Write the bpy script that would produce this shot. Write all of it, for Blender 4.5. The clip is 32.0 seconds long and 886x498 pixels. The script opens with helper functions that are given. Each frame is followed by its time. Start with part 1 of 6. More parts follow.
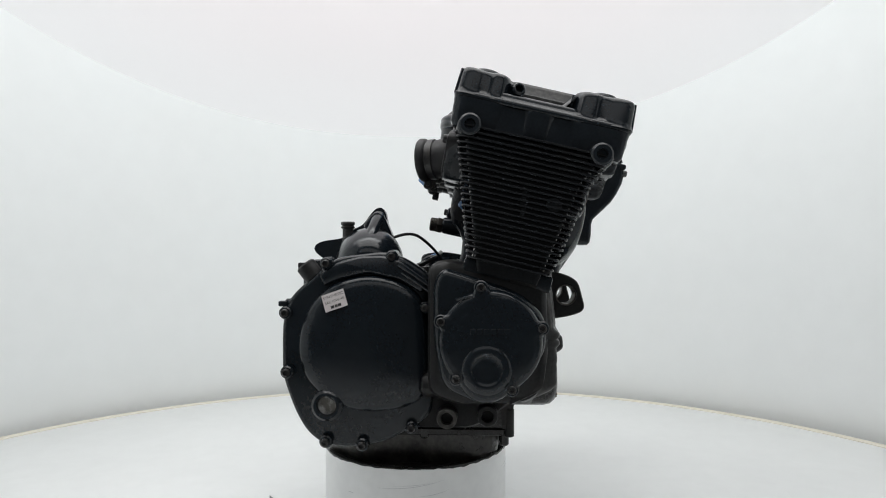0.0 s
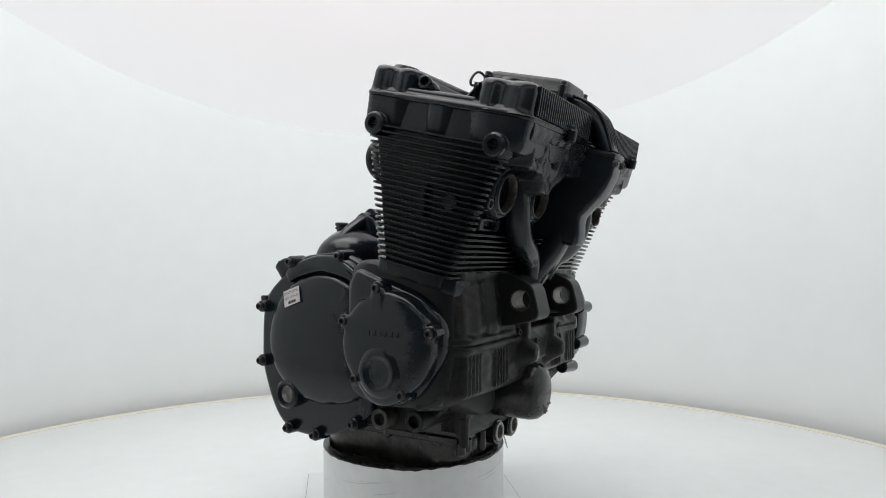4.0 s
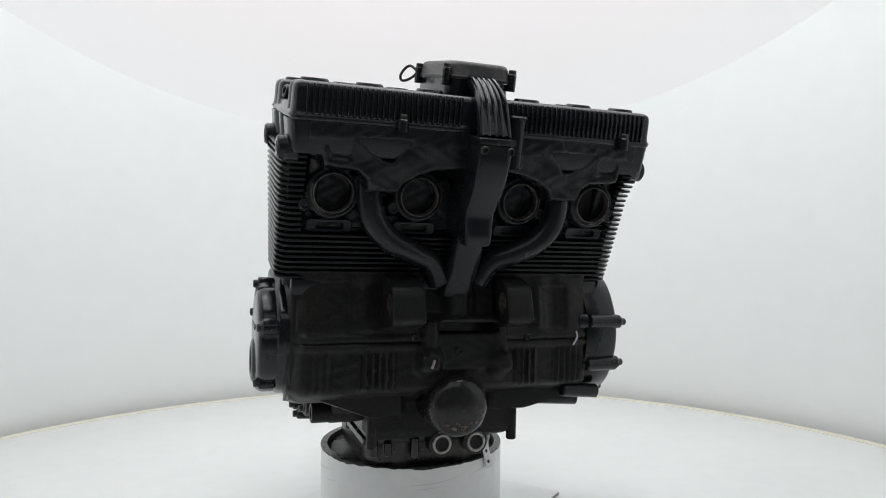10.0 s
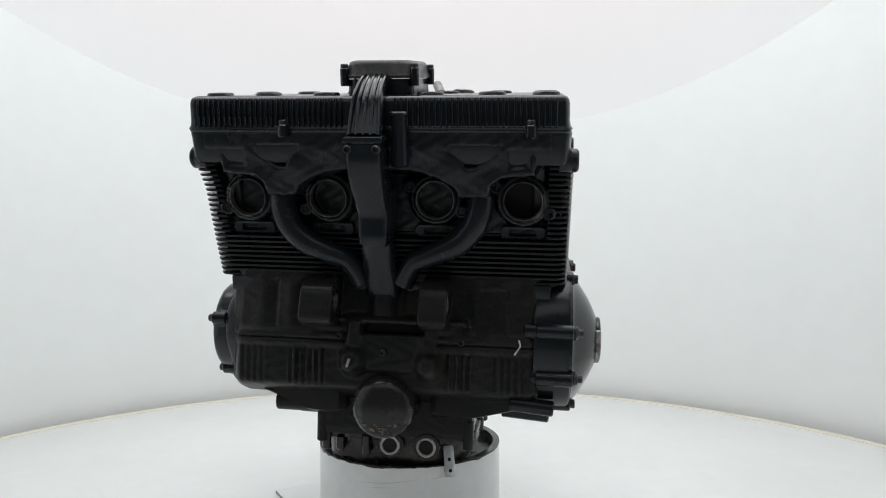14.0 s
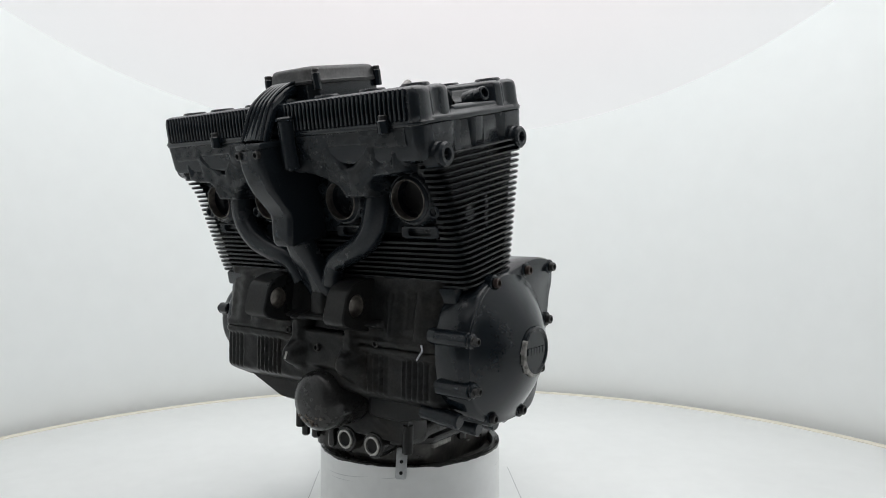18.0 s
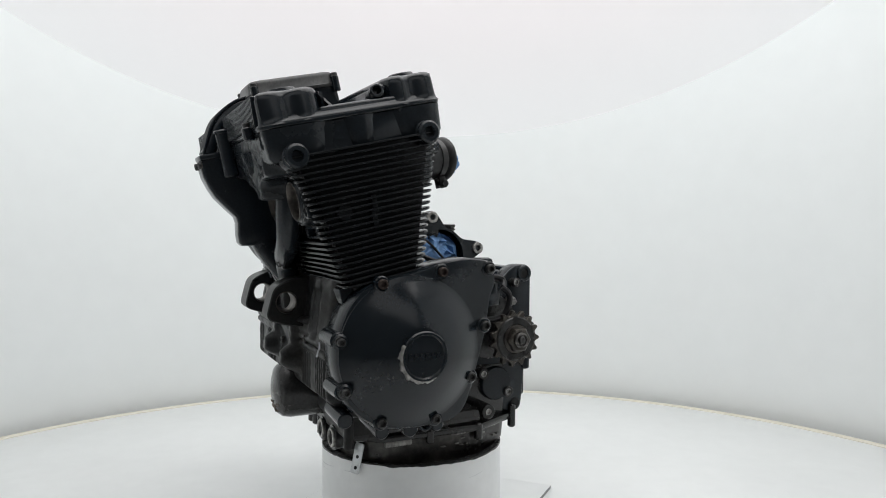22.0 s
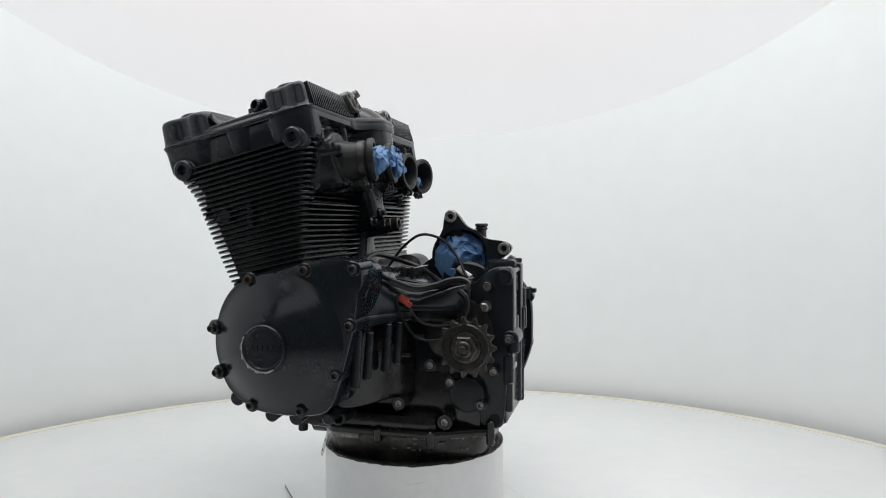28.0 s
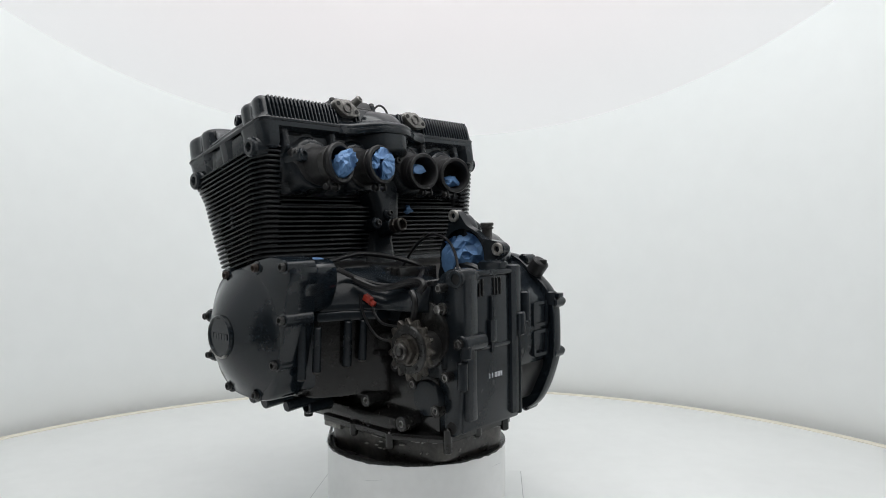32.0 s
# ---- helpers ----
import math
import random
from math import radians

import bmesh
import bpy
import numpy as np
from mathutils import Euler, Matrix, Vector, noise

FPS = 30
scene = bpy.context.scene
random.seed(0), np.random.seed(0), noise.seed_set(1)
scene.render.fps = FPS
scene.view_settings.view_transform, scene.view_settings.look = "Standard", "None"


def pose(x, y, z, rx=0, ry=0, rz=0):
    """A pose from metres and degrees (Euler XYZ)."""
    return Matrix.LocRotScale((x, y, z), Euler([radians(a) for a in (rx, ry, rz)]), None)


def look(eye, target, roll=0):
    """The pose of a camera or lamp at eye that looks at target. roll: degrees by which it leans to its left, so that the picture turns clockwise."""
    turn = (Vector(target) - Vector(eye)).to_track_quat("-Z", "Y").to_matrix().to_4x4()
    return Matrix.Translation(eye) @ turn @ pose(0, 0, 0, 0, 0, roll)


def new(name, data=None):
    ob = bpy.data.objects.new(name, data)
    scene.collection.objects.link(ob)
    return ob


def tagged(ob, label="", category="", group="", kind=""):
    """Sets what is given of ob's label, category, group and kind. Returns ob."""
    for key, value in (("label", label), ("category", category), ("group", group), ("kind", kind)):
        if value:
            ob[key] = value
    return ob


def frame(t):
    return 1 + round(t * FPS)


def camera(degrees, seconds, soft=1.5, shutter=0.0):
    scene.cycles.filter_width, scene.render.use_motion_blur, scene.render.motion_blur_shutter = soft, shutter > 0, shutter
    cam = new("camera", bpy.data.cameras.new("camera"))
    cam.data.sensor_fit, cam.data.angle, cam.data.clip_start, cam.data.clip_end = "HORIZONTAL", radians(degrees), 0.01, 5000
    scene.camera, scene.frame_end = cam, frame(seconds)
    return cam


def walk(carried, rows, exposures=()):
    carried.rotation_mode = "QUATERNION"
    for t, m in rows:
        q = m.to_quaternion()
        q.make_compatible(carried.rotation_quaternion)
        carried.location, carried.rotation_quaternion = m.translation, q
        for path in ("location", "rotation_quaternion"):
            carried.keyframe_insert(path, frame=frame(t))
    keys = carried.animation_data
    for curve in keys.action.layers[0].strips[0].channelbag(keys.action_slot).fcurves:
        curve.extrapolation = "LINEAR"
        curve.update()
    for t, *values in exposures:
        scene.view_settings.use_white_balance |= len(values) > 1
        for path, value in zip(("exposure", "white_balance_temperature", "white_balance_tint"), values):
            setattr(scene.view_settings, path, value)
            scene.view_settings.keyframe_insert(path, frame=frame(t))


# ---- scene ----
# ---------- camera: it stands still before a turning engine ----------
cam = camera(65.455, 32.0, soft=1.0)
EYE = (0.0, -0.936, 0.453)
CAM = pose(*EYE, 90 - 0.717, 0, -2.349)
walk(cam, [(0.0, CAM), (32.0, CAM)])


def turn(t):
    """The turning board's angle in degrees at t seconds."""
    return -(6.887 * (t - 12.7) + 0.3945 * (t - 16) ** 2 / 100)


# ---------- world and light ----------
world = bpy.data.worlds.new("studio_world")
scene.world = world
world.use_nodes = True
world.node_tree.nodes["Background"].inputs[0].default_value = (0.08, 0.081, 0.082, 1)
world.node_tree.nodes["Background"].inputs[1].default_value = 1.0
scene.view_settings.exposure = 0.0


def panel(name, eye, target, sx, sy, watts, colour):
    lamp = bpy.data.lights.new(name, "AREA")
    lamp.shape, lamp.size, lamp.size_y, lamp.energy, lamp.color = "RECTANGLE", sx, sy, watts, colour
    ob = new(name, lamp)
    ob.matrix_world = look(eye, target)
    return ob


# unseen fill lamps added under the roof: over the rear wall, over the table and, weaker, over the camera
panel("added_fill_panel", (0, -0.786, 1.013), (0, 0.539, 0.169), 1.2, 0.28, 0.8, (1.0, 1.0, 1.0))
panel("added_fill_panel", (0, 0.057, 1.134), (0, 0.780, 0.089), 1.37, 0.32, 2.8, (0.965, 1.0, 1.0))
panel("added_fill_panel", (0, -0.10, 1.334), (0, 0.02, 0.089), 1.3, 0.95, 10.6, (1.0, 0.995, 0.985))


# ---------- materials ----------
def mat(name, base, rough=0.5, metal=0.0, grain=0.0, scale=60.0, bump=0.0, stain=None, stain_scale=9.0, stain_amount=0.5,
        coat=0.0, spec=0.5, emit=None, power=0.0, vary=0.0, edge=0.0):
    m = bpy.data.materials.new(name)
    m.use_nodes = True
    nt = m.node_tree
    b = nt.nodes["Principled BSDF"]
    b.inputs["Roughness"].default_value = rough
    b.inputs["Metallic"].default_value = metal
    b.inputs["Coat Weight"].default_value = coat
    b.inputs["Specular IOR Level"].default_value = spec
    co = nt.nodes.new("ShaderNodeTexCoord")
    n1 = nt.nodes.new("ShaderNodeTexNoise")
    n1.inputs["Scale"].default_value = scale
    n1.inputs["Detail"].default_value = 5
    nt.links.new(co.outputs["Object"], n1.inputs["Vector"])
    n2 = nt.nodes.new("ShaderNodeTexNoise")
    n2.inputs["Scale"].default_value = stain_scale
    n2.inputs["Detail"].default_value = 6
    n2.inputs["Roughness"].default_value = 0.65
    nt.links.new(co.outputs["Object"], n2.inputs["Vector"])
    mr = nt.nodes.new("ShaderNodeMapRange")
    mr.inputs["From Min"].default_value, mr.inputs["From Max"].default_value = 0.45, 0.72
    mr.inputs["To Max"].default_value = stain_amount
    nt.links.new(n2.outputs["Fac"], mr.inputs["Value"])
    mx = nt.nodes.new("ShaderNodeMix")
    mx.data_type = "RGBA"
    mx.inputs["A"].default_value = (*base, 1)
    mx.inputs["B"].default_value = (*(stain or base), 1)
    nt.links.new(mr.outputs["Result"], mx.inputs["Factor"])
    col = mx.outputs["Result"]
    if grain:
        g = nt.nodes.new("ShaderNodeMapRange")
        g.inputs["From Min"].default_value, g.inputs["From Max"].default_value = 0.3, 0.7
        g.inputs["To Min"].default_value, g.inputs["To Max"].default_value = 1 - grain, 1 + grain
        nt.links.new(n1.outputs["Fac"], g.inputs["Value"])
        mu = nt.nodes.new("ShaderNodeMix")
        mu.data_type, mu.blend_type = "RGBA", "MULTIPLY"
        mu.inputs["Factor"].default_value = 1
        nt.links.new(col, mu.inputs["A"])
        nt.links.new(g.outputs["Result"], mu.inputs["B"])
        col = mu.outputs["Result"]
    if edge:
        # convex ridges made paler, broken up by the stain noise
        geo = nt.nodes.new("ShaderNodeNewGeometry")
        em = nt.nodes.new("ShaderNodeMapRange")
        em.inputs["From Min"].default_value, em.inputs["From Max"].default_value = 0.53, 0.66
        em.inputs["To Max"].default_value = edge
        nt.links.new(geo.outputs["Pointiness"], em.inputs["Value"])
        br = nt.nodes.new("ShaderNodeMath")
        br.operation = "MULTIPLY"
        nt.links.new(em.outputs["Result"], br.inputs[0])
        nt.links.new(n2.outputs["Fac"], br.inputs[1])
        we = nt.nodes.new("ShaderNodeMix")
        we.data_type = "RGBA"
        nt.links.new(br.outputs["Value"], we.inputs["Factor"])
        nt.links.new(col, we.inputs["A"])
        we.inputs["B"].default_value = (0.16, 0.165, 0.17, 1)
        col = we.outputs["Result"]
    nt.links.new(col, b.inputs["Base Color"])
    if vary:
        r = nt.nodes.new("ShaderNodeMapRange")
        r.inputs["From Min"].default_value, r.inputs["From Max"].default_value = 0.35, 0.7
        r.inputs["To Min"].default_value, r.inputs["To Max"].default_value = rough - vary, rough + vary
        nt.links.new(n2.outputs["Fac"], r.inputs["Value"])
        nt.links.new(r.outputs["Result"], b.inputs["Roughness"])
    if bump:
        bp = nt.nodes.new("ShaderNodeBump")
        bp.inputs["Strength"].default_value = bump
        bp.inputs["Distance"].default_value = 0.0006
        nt.links.new(n1.outputs["Fac"], bp.inputs["Height"])
        nt.links.new(bp.outputs["Normal"], b.inputs["Normal"])
    if emit:
        b.inputs["Emission Color"].default_value = (*emit, 1)
        b.inputs["Emission Strength"].default_value = power
    return m


PAINT = mat("black_engine_paint", (0.0108, 0.0144, 0.0184), 0.22, 0, 0.15, 420, 0.08, (0.0165, 0.0196, 0.0225), 18, 0.6, vary=0.08, spec=0.30)
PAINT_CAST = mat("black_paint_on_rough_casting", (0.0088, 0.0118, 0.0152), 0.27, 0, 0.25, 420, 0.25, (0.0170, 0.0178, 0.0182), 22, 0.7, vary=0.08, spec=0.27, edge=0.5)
SATIN = mat("satin_black_cover_paint", (0.0070, 0.0106, 0.0144), 0.20, 0, 0.05, 300, 0.02, (0.0108, 0.0140, 0.0172), 14, 0.6, vary=0.08, spec=0.38)
GRIME = mat("grimy_black_casting", (0.0170, 0.0172, 0.0175), 0.24, 0, 0.3, 300, 0.3, (0.026, 0.0235, 0.0205), 26, 0.6, vary=0.12, spec=0.38)
CASE = mat("dusty_black_crankcase", (0.0138, 0.0146, 0.0152), 0.36, 0, 0.2, 350, 0.2, (0.0235, 0.0215, 0.0190), 13, 0.7, vary=0.10, spec=0.20)
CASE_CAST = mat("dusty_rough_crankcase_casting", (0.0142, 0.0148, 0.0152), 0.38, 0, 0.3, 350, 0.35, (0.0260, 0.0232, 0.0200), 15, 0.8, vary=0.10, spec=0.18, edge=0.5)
DUSTY = mat("dust_greyed_black_lid", (0.028, 0.029, 0.030), 0.40, 0, 0.25, 300, 0.25, (0.085, 0.084, 0.082), 34, 0.9, vary=0.12, spec=0.30)
FINS = mat("black_fin_paint", (0.0150, 0.0168, 0.0188), 0.22, 0, 0.2, 500, 0.15, (0.0205, 0.0210, 0.0212), 25, 0.6, spec=0.20)
RUBBER = mat("black_rubber", (0.016, 0.016, 0.017), 0.42, 0, 0.2, 300, 0.15, (0.024, 0.024, 0.024), 30, 0.5, spec=0.25)
ALU = mat("dirty_bare_aluminium", (0.44, 0.43, 0.41), 0.42, 0.75, 0.35, 260, 0.4, (0.07, 0.065, 0.06), 30, 0.8, vary=0.15)
STEEL = mat("worn_steel", (0.13, 0.125, 0.12), 0.38, 0.85, 0.4, 300, 0.4, (0.02, 0.018, 0.016), 60, 0.9, vary=0.1)
SHINY = mat("bright_bolt_steel", (0.26, 0.255, 0.25), 0.32, 0.9, 0.3, 500, 0.2, (0.08, 0.075, 0.07), 70, 0.8)
BOLT = mat("blackened_bolt_steel", (0.05, 0.05, 0.05), 0.4, 0.7, 0.3, 500, 0.2, (0.11, 0.10, 0.09), 60, 0.6)
# near-black discs of this stand for the shade inside bores and holes
HOLE = mat("painted_hole_shade", (0.006, 0.006, 0.006), 0.8, 0, 0.3, 200, 0.3)
BLUE = mat("blue_shop_paper", (0.112, 0.232, 0.44), 0.55, 0, 0.12, 260, 0.1, (0.06, 0.15, 0.33), 55, 0.6)
RED = mat("red_plastic_plug", (0.34, 0.03, 0.015), 0.45, 0, 0.15, 200)
LABEL = mat("white_label_paper", (0.62, 0.58, 0.58), 0.6, 0, 0.05, 300)
INK = mat("black_label_ink", (0.02, 0.02, 0.02), 0.6)
WIRE = mat("black_wire_sleeve", (0.0095, 0.0095, 0.0105), 0.34, 0, 0.2, 300, spec=0.3)
ZINC = mat("zinc_plated_strip", (0.62, 0.64, 0.65), 0.4, 0.7, 0.15, 150, 0.1, (0.3, 0.3, 0.3), 50, 0.5)
WORN = mat("worn_bare_patch", (0.32, 0.315, 0.30), 0.45, 0.4, 0.4, 200, 0.4, (0.12, 0.11, 0.10), 60, 0.8)
CHALK = mat("white_paint_mark", (0.55, 0.56, 0.60), 0.8, 0, 0.3, 300)
PEDESTAL = mat("white_pedestal_paint", (0.87, 0.88, 0.876), 0.38, 0, 0.03, 80, 0.03, (0.70, 0.72, 0.73), 5, 0.5)
TABLE = mat("white_table_laminate", (0.862, 0.880, 0.876), 0.34, 0, 0.015, 40, 0.02, (0.80, 0.82, 0.82), 3, 0.5)
TRIM = mat("cream_edge_band", (0.74, 0.70, 0.60), 0.5)
WALL = mat("white_studio_wall", (0.802, 0.827, 0.828), 0.85, 0, 0.01, 20, 0.0, (0.80, 0.81, 0.805), 1.5, 0.6)
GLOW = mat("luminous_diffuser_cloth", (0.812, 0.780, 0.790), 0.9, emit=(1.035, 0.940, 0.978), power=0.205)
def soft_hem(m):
    """Emission painted gently from a cool hem, matching the wall, to the warmer middle."""
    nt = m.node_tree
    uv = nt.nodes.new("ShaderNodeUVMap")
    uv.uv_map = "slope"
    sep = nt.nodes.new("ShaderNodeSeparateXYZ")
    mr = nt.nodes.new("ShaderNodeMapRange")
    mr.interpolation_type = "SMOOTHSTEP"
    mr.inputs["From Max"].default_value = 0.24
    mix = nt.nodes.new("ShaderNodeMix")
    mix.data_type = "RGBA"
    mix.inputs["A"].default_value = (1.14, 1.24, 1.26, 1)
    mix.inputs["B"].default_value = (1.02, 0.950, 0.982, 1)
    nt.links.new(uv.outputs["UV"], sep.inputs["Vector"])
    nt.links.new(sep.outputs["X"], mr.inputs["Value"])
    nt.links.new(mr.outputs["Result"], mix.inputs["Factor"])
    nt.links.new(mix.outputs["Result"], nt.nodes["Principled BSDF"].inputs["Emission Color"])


soft_hem(GLOW)
DULL = mat("dull_worn_alloy", (0.028, 0.027, 0.025), 0.5, 0.35, 0.35, 120, 0.3, (0.13, 0.125, 0.115), 30, 0.7, vary=0.12)
GAP_SHADE = mat("board_gap_shade", (0.30, 0.30, 0.31), 0.7)
FAINT = mat("faint_grey_scuff", (0.64, 0.65, 0.66), 0.6)
GLASS = mat("oil_sight_glass", (0.10, 0.095, 0.085), 0.12, 0, 0.4, 60, stain=(0.5, 0.5, 0.48), stain_scale=70, stain_amount=0.9)
# oil black, with the base also lowered for shade round the pan
OIL = mat("oily_shaded_black", (0.0095, 0.0094, 0.0095), 0.22, 0, 0.3, 200, 0.3, (0.015, 0.013, 0.011), 40, 0.6, vary=0.10, spec=0.45)
RING = mat("worn_port_ring_metal", (0.16, 0.145, 0.13), 0.4, 0.6, 0.4, 160, 0.3, (0.03, 0.027, 0.024), 45, 0.9)
RUST_BOLT = mat("rust_tinged_bolt_steel", (0.045, 0.031, 0.026), 0.5, 0.4, 0.4, 300, 0.3, (0.03, 0.02, 0.016), 80, 0.7)
DULL_ALU = mat("dull_bare_aluminium", (0.20, 0.195, 0.185), 0.45, 0.6, 0.35, 260, 0.4, (0.05, 0.047, 0.043), 40, 0.8, vary=0.12)
BLACK_BOLT = mat("black_oxide_steel", (0.018, 0.018, 0.019), 0.38, 0.3, 0.3, 500, 0.2, (0.045, 0.042, 0.038), 60, 0.6)
OILY_STEEL = mat("oily_dark_steel", (0.058, 0.052, 0.045), 0.34, 0.6, 0.4, 300, 0.4, (0.012, 0.011, 0.010), 60, 0.9, vary=0.1)
PAN = mat("oil_stained_pan_alloy", (0.016, 0.015, 0.014), 0.34, 0.25, 0.3, 200, 0.3, (0.085, 0.080, 0.072), 22, 0.9, vary=0.12)
RUST = mat("rusty_chip", (0.11, 0.085, 0.068), 0.7, 0.1, 0.4, 300, 0.4, (0.24, 0.215, 0.19), 90, 0.8)


# ---------- mesh helpers ----------
def mesh_of(bm, name, material, smooth=38):
    bmesh.ops.recalc_face_normals(bm, faces=bm.faces[:])
    me = bpy.data.meshes.new(name)
    bm.to_mesh(me)
    bm.free()
    for m in (material if isinstance(material, (list, tuple)) else [material]):
        me.materials.append(m)
    if smooth:
        me.polygons.foreach_set("use_smooth", [True] * len(me.polygons))
        me.set_sharp_from_angle(angle=radians(smooth))
    return me


def part(name, bm, material, parent, label="", m=None, smooth=38):
    """One mesh object under a thing or a part; m is its pose in the thing's space."""
    me = bm if isinstance(bm, bpy.types.Mesh) else mesh_of(bm, name, material, smooth)
    ob = new(name, me)
    ob.parent = parent
    if m is not None:
        ob.matrix_basis = m
    return tagged(ob, label)


def grid_faces(bm, rings, closed=True, caps=(True, True)):
    """Skins a list of vertex rings."""
    for a, b in zip(rings, rings[1:]):
        n = len(a)
        for i in range(n if closed else n - 1):
            j = (i + 1) % n
            bm.faces.new((a[i], a[j], b[j], b[i]))
    if caps[0]:
        bm.faces.new(list(reversed(rings[0])))
    if caps[1]:
        bm.faces.new(rings[-1])


def box(bm, x0, x1, y0, y1, z0, z1, bev=0.003, seg=2):
    b = bmesh.new()
    bmesh.ops.create_cube(b, size=1)
    for v in b.verts:
        v.co = Vector(((x0 + x1) / 2 + v.co.x * (x1 - x0), (y0 + y1) / 2 + v.co.y * (y1 - y0), (z0 + z1) / 2 + v.co.z * (z1 - z0)))
    if bev:
        bmesh.ops.bevel(b, geom=b.edges[:], offset=bev, segments=seg, affect="EDGES", profile=0.5)
    merge(bm, b)
    return bm


def merge(bm, b, m=None):
    """Adds the bmesh b to bm, moved by m."""
    b.verts.index_update()
    vs = [bm.verts.new(m @ v.co if m else v.co) for v in b.verts]
    for f in b.faces:
        g = bm.faces.new([vs[v.index] for v in f.verts])
        g.material_index = f.material_index
    b.free()


def rounded(pts, r, seg=4):
    """A closed 2D outline with its corners rounded."""
    out, n = [], len(pts)
    for i in range(n):
        p0, p1, p2 = (Vector(pts[k % n][:2]) for k in (i - 1, i, i + 1))
        rr = pts[i][2] if len(pts[i]) > 2 else r
        a, b = (p0 - p1), (p2 - p1)
        d = min(rr, a.length * 0.48, b.length * 0.48)
        s, e = p1 + a.normalized() * d, p1 + b.normalized() * d
        for k in range(seg + 1):
            u = k / seg
            out.append(s * (1 - u) ** 2 + p1 * 2 * u * (1 - u) + e * u * u)
    return out


def circle(cx, cy, r, n=32, ry=None):
    return [Vector((cx + r * math.cos(2 * math.pi * k / n), cy + (ry or r) * math.sin(2 * math.pi * k / n))) for k in range(n)]


def put(axis, u, v, h):
    """A 3D point from two plane coordinates and a height along an axis: x -> (h, u, v), y -> (u, h, v), z -> (u, v, h)."""
    return {"x": (h, u, v), "y": (u, h, v), "z": (u, v, h)}[axis]


def loft(bm, axis, outline, levels, caps=(True, True), centre=None):
    """Stacks scaled copies of an outline: levels of (height, inset in metres)."""
    c = Vector(centre) if centre else sum((Vector(p) for p in outline), Vector((0, 0))) / len(outline)
    n = len(outline)
    rad = sum((p - c).length for p in outline) / n
    rings = []
    for h, inset in levels:
        k = max(0.02, 1 - inset / rad)
        rings.append([bm.verts.new(put(axis, *(c + (p - c) * k), h)) for p in outline])
    grid_faces(bm, rings, True, caps)
    return bm


def slab(bm, axis, outline, h0, h1, bev=0.002):
    """An extruded outline with chamfered rims."""
    s = 1 if h1 > h0 else -1
    return loft(bm, axis, outline, [(h0, bev), (h0 + s * bev, 0), (h1 - s * bev, 0), (h1 - s * bev * 0.3, bev * 0.35), (h1, bev)])


def cyl(bm, p, q, r, n=16, bev=0.0, r2=None, caps=(True, True)):
    """A cylinder or cone from p to q."""
    p, q = Vector(p), Vector(q)
    d = (q - p).normalized()
    u = d.orthogonal().normalized()
    w = d.cross(u)
    r2 = r if r2 is None else r2
    L = (q - p).length
    lv = [(0, r - bev), (bev, r), (L - bev, r2), (L, r2 - bev)] if bev else [(0, r), (L, r2)]
    rings = [[bm.verts.new(p + d * h + (u * math.cos(2 * math.pi * k / n) + w * math.sin(2 * math.pi * k / n)) * a) for k in range(n)] for h, a in lv]
    grid_faces(bm, rings, True, caps)
    return bm


def pipe_ring(bm, p, q, ro, ri, n=28, bev=0.001):
    """A hollow tube from p to q."""
    p, q = Vector(p), Vector(q)
    d = (q - p).normalized()
    u = d.orthogonal().normalized()
    w = d.cross(u)
    L = (q - p).length
    lv = [(0, ri), (0, ro - bev), (bev, ro), (L - bev, ro), (L, ro - bev), (L, ri + bev * 0.5), (L - bev, ri)]
    rings = [[bm.verts.new(p + d * h + (u * math.cos(2 * math.pi * k / n) + w * math.sin(2 * math.pi * k / n)) * a) for k in range(n)] for h, a in lv]
    rings.append(rings[0])
    grid_faces(bm, rings, True, (False, False))
    return bm


def spline(pts, k=6):
    """A smooth curve through points."""
    P = [Vector(p) for p in pts]
    P = [P[0] * 2 - P[1]] + P + [P[-1] * 2 - P[-2]]
    out = []
    for i in range(1, len(P) - 2):
        for j in range(k):
            t = j / k
            a, b, c, d = P[i - 1:i + 3]
            out.append(0.5 * ((2 * b) + (c - a) * t + (2 * a - 5 * b + 4 * c - d) * t * t + (3 * b - a - 3 * c + d) * t ** 3))
    out.append(P[-2])
    return out


def sweep(bm, pts, r, n=10, k=6, flat=1.0, radii=None):
    """A tube along a smooth curve; flat squeezes its second axis; radii are given point by point."""
    C = spline(pts, k)
    u = None
    rings = []
    for i, p in enumerate(C):
        d = (C[min(i + 1, len(C) - 1)] - C[max(i - 1, 0)]).normalized()
        u = d.orthogonal().normalized() if u is None else (u - d * u.dot(d)).normalized()
        w = d.cross(u)
        rr = r
        if radii:
            f = i / (len(C) - 1) * (len(radii) - 1)
            a = min(int(f), len(radii) - 2)
            rr = radii[a] + (radii[a + 1] - radii[a]) * (f - a)
        rings.append([bm.verts.new(p + (u * math.cos(2 * math.pi * j / n) + w * flat * math.sin(2 * math.pi * j / n)) * rr) for j in range(n)])
    grid_faces(bm, rings)
    return bm


def socket_bolt(r=0.0052, h=0.006, z0=0.0, material=None):
    """A socket-head bolt that points along +z."""
    bm = bmesh.new()
    n = 14
    lv = [(z0, r), (z0 + h - 0.001, r), (z0 + h, r - 0.0008), (z0 + h, r * 0.6), (z0 + h * 0.45, r * 0.56)]
    rings = [[bm.verts.new((a * math.cos(2 * math.pi * k / n), a * math.sin(2 * math.pi * k / n), q)) for k in range(n)] for q, a in lv]
    grid_faces(bm, rings)
    return mesh_of(bm, "bolt", material or BOLT, 30)


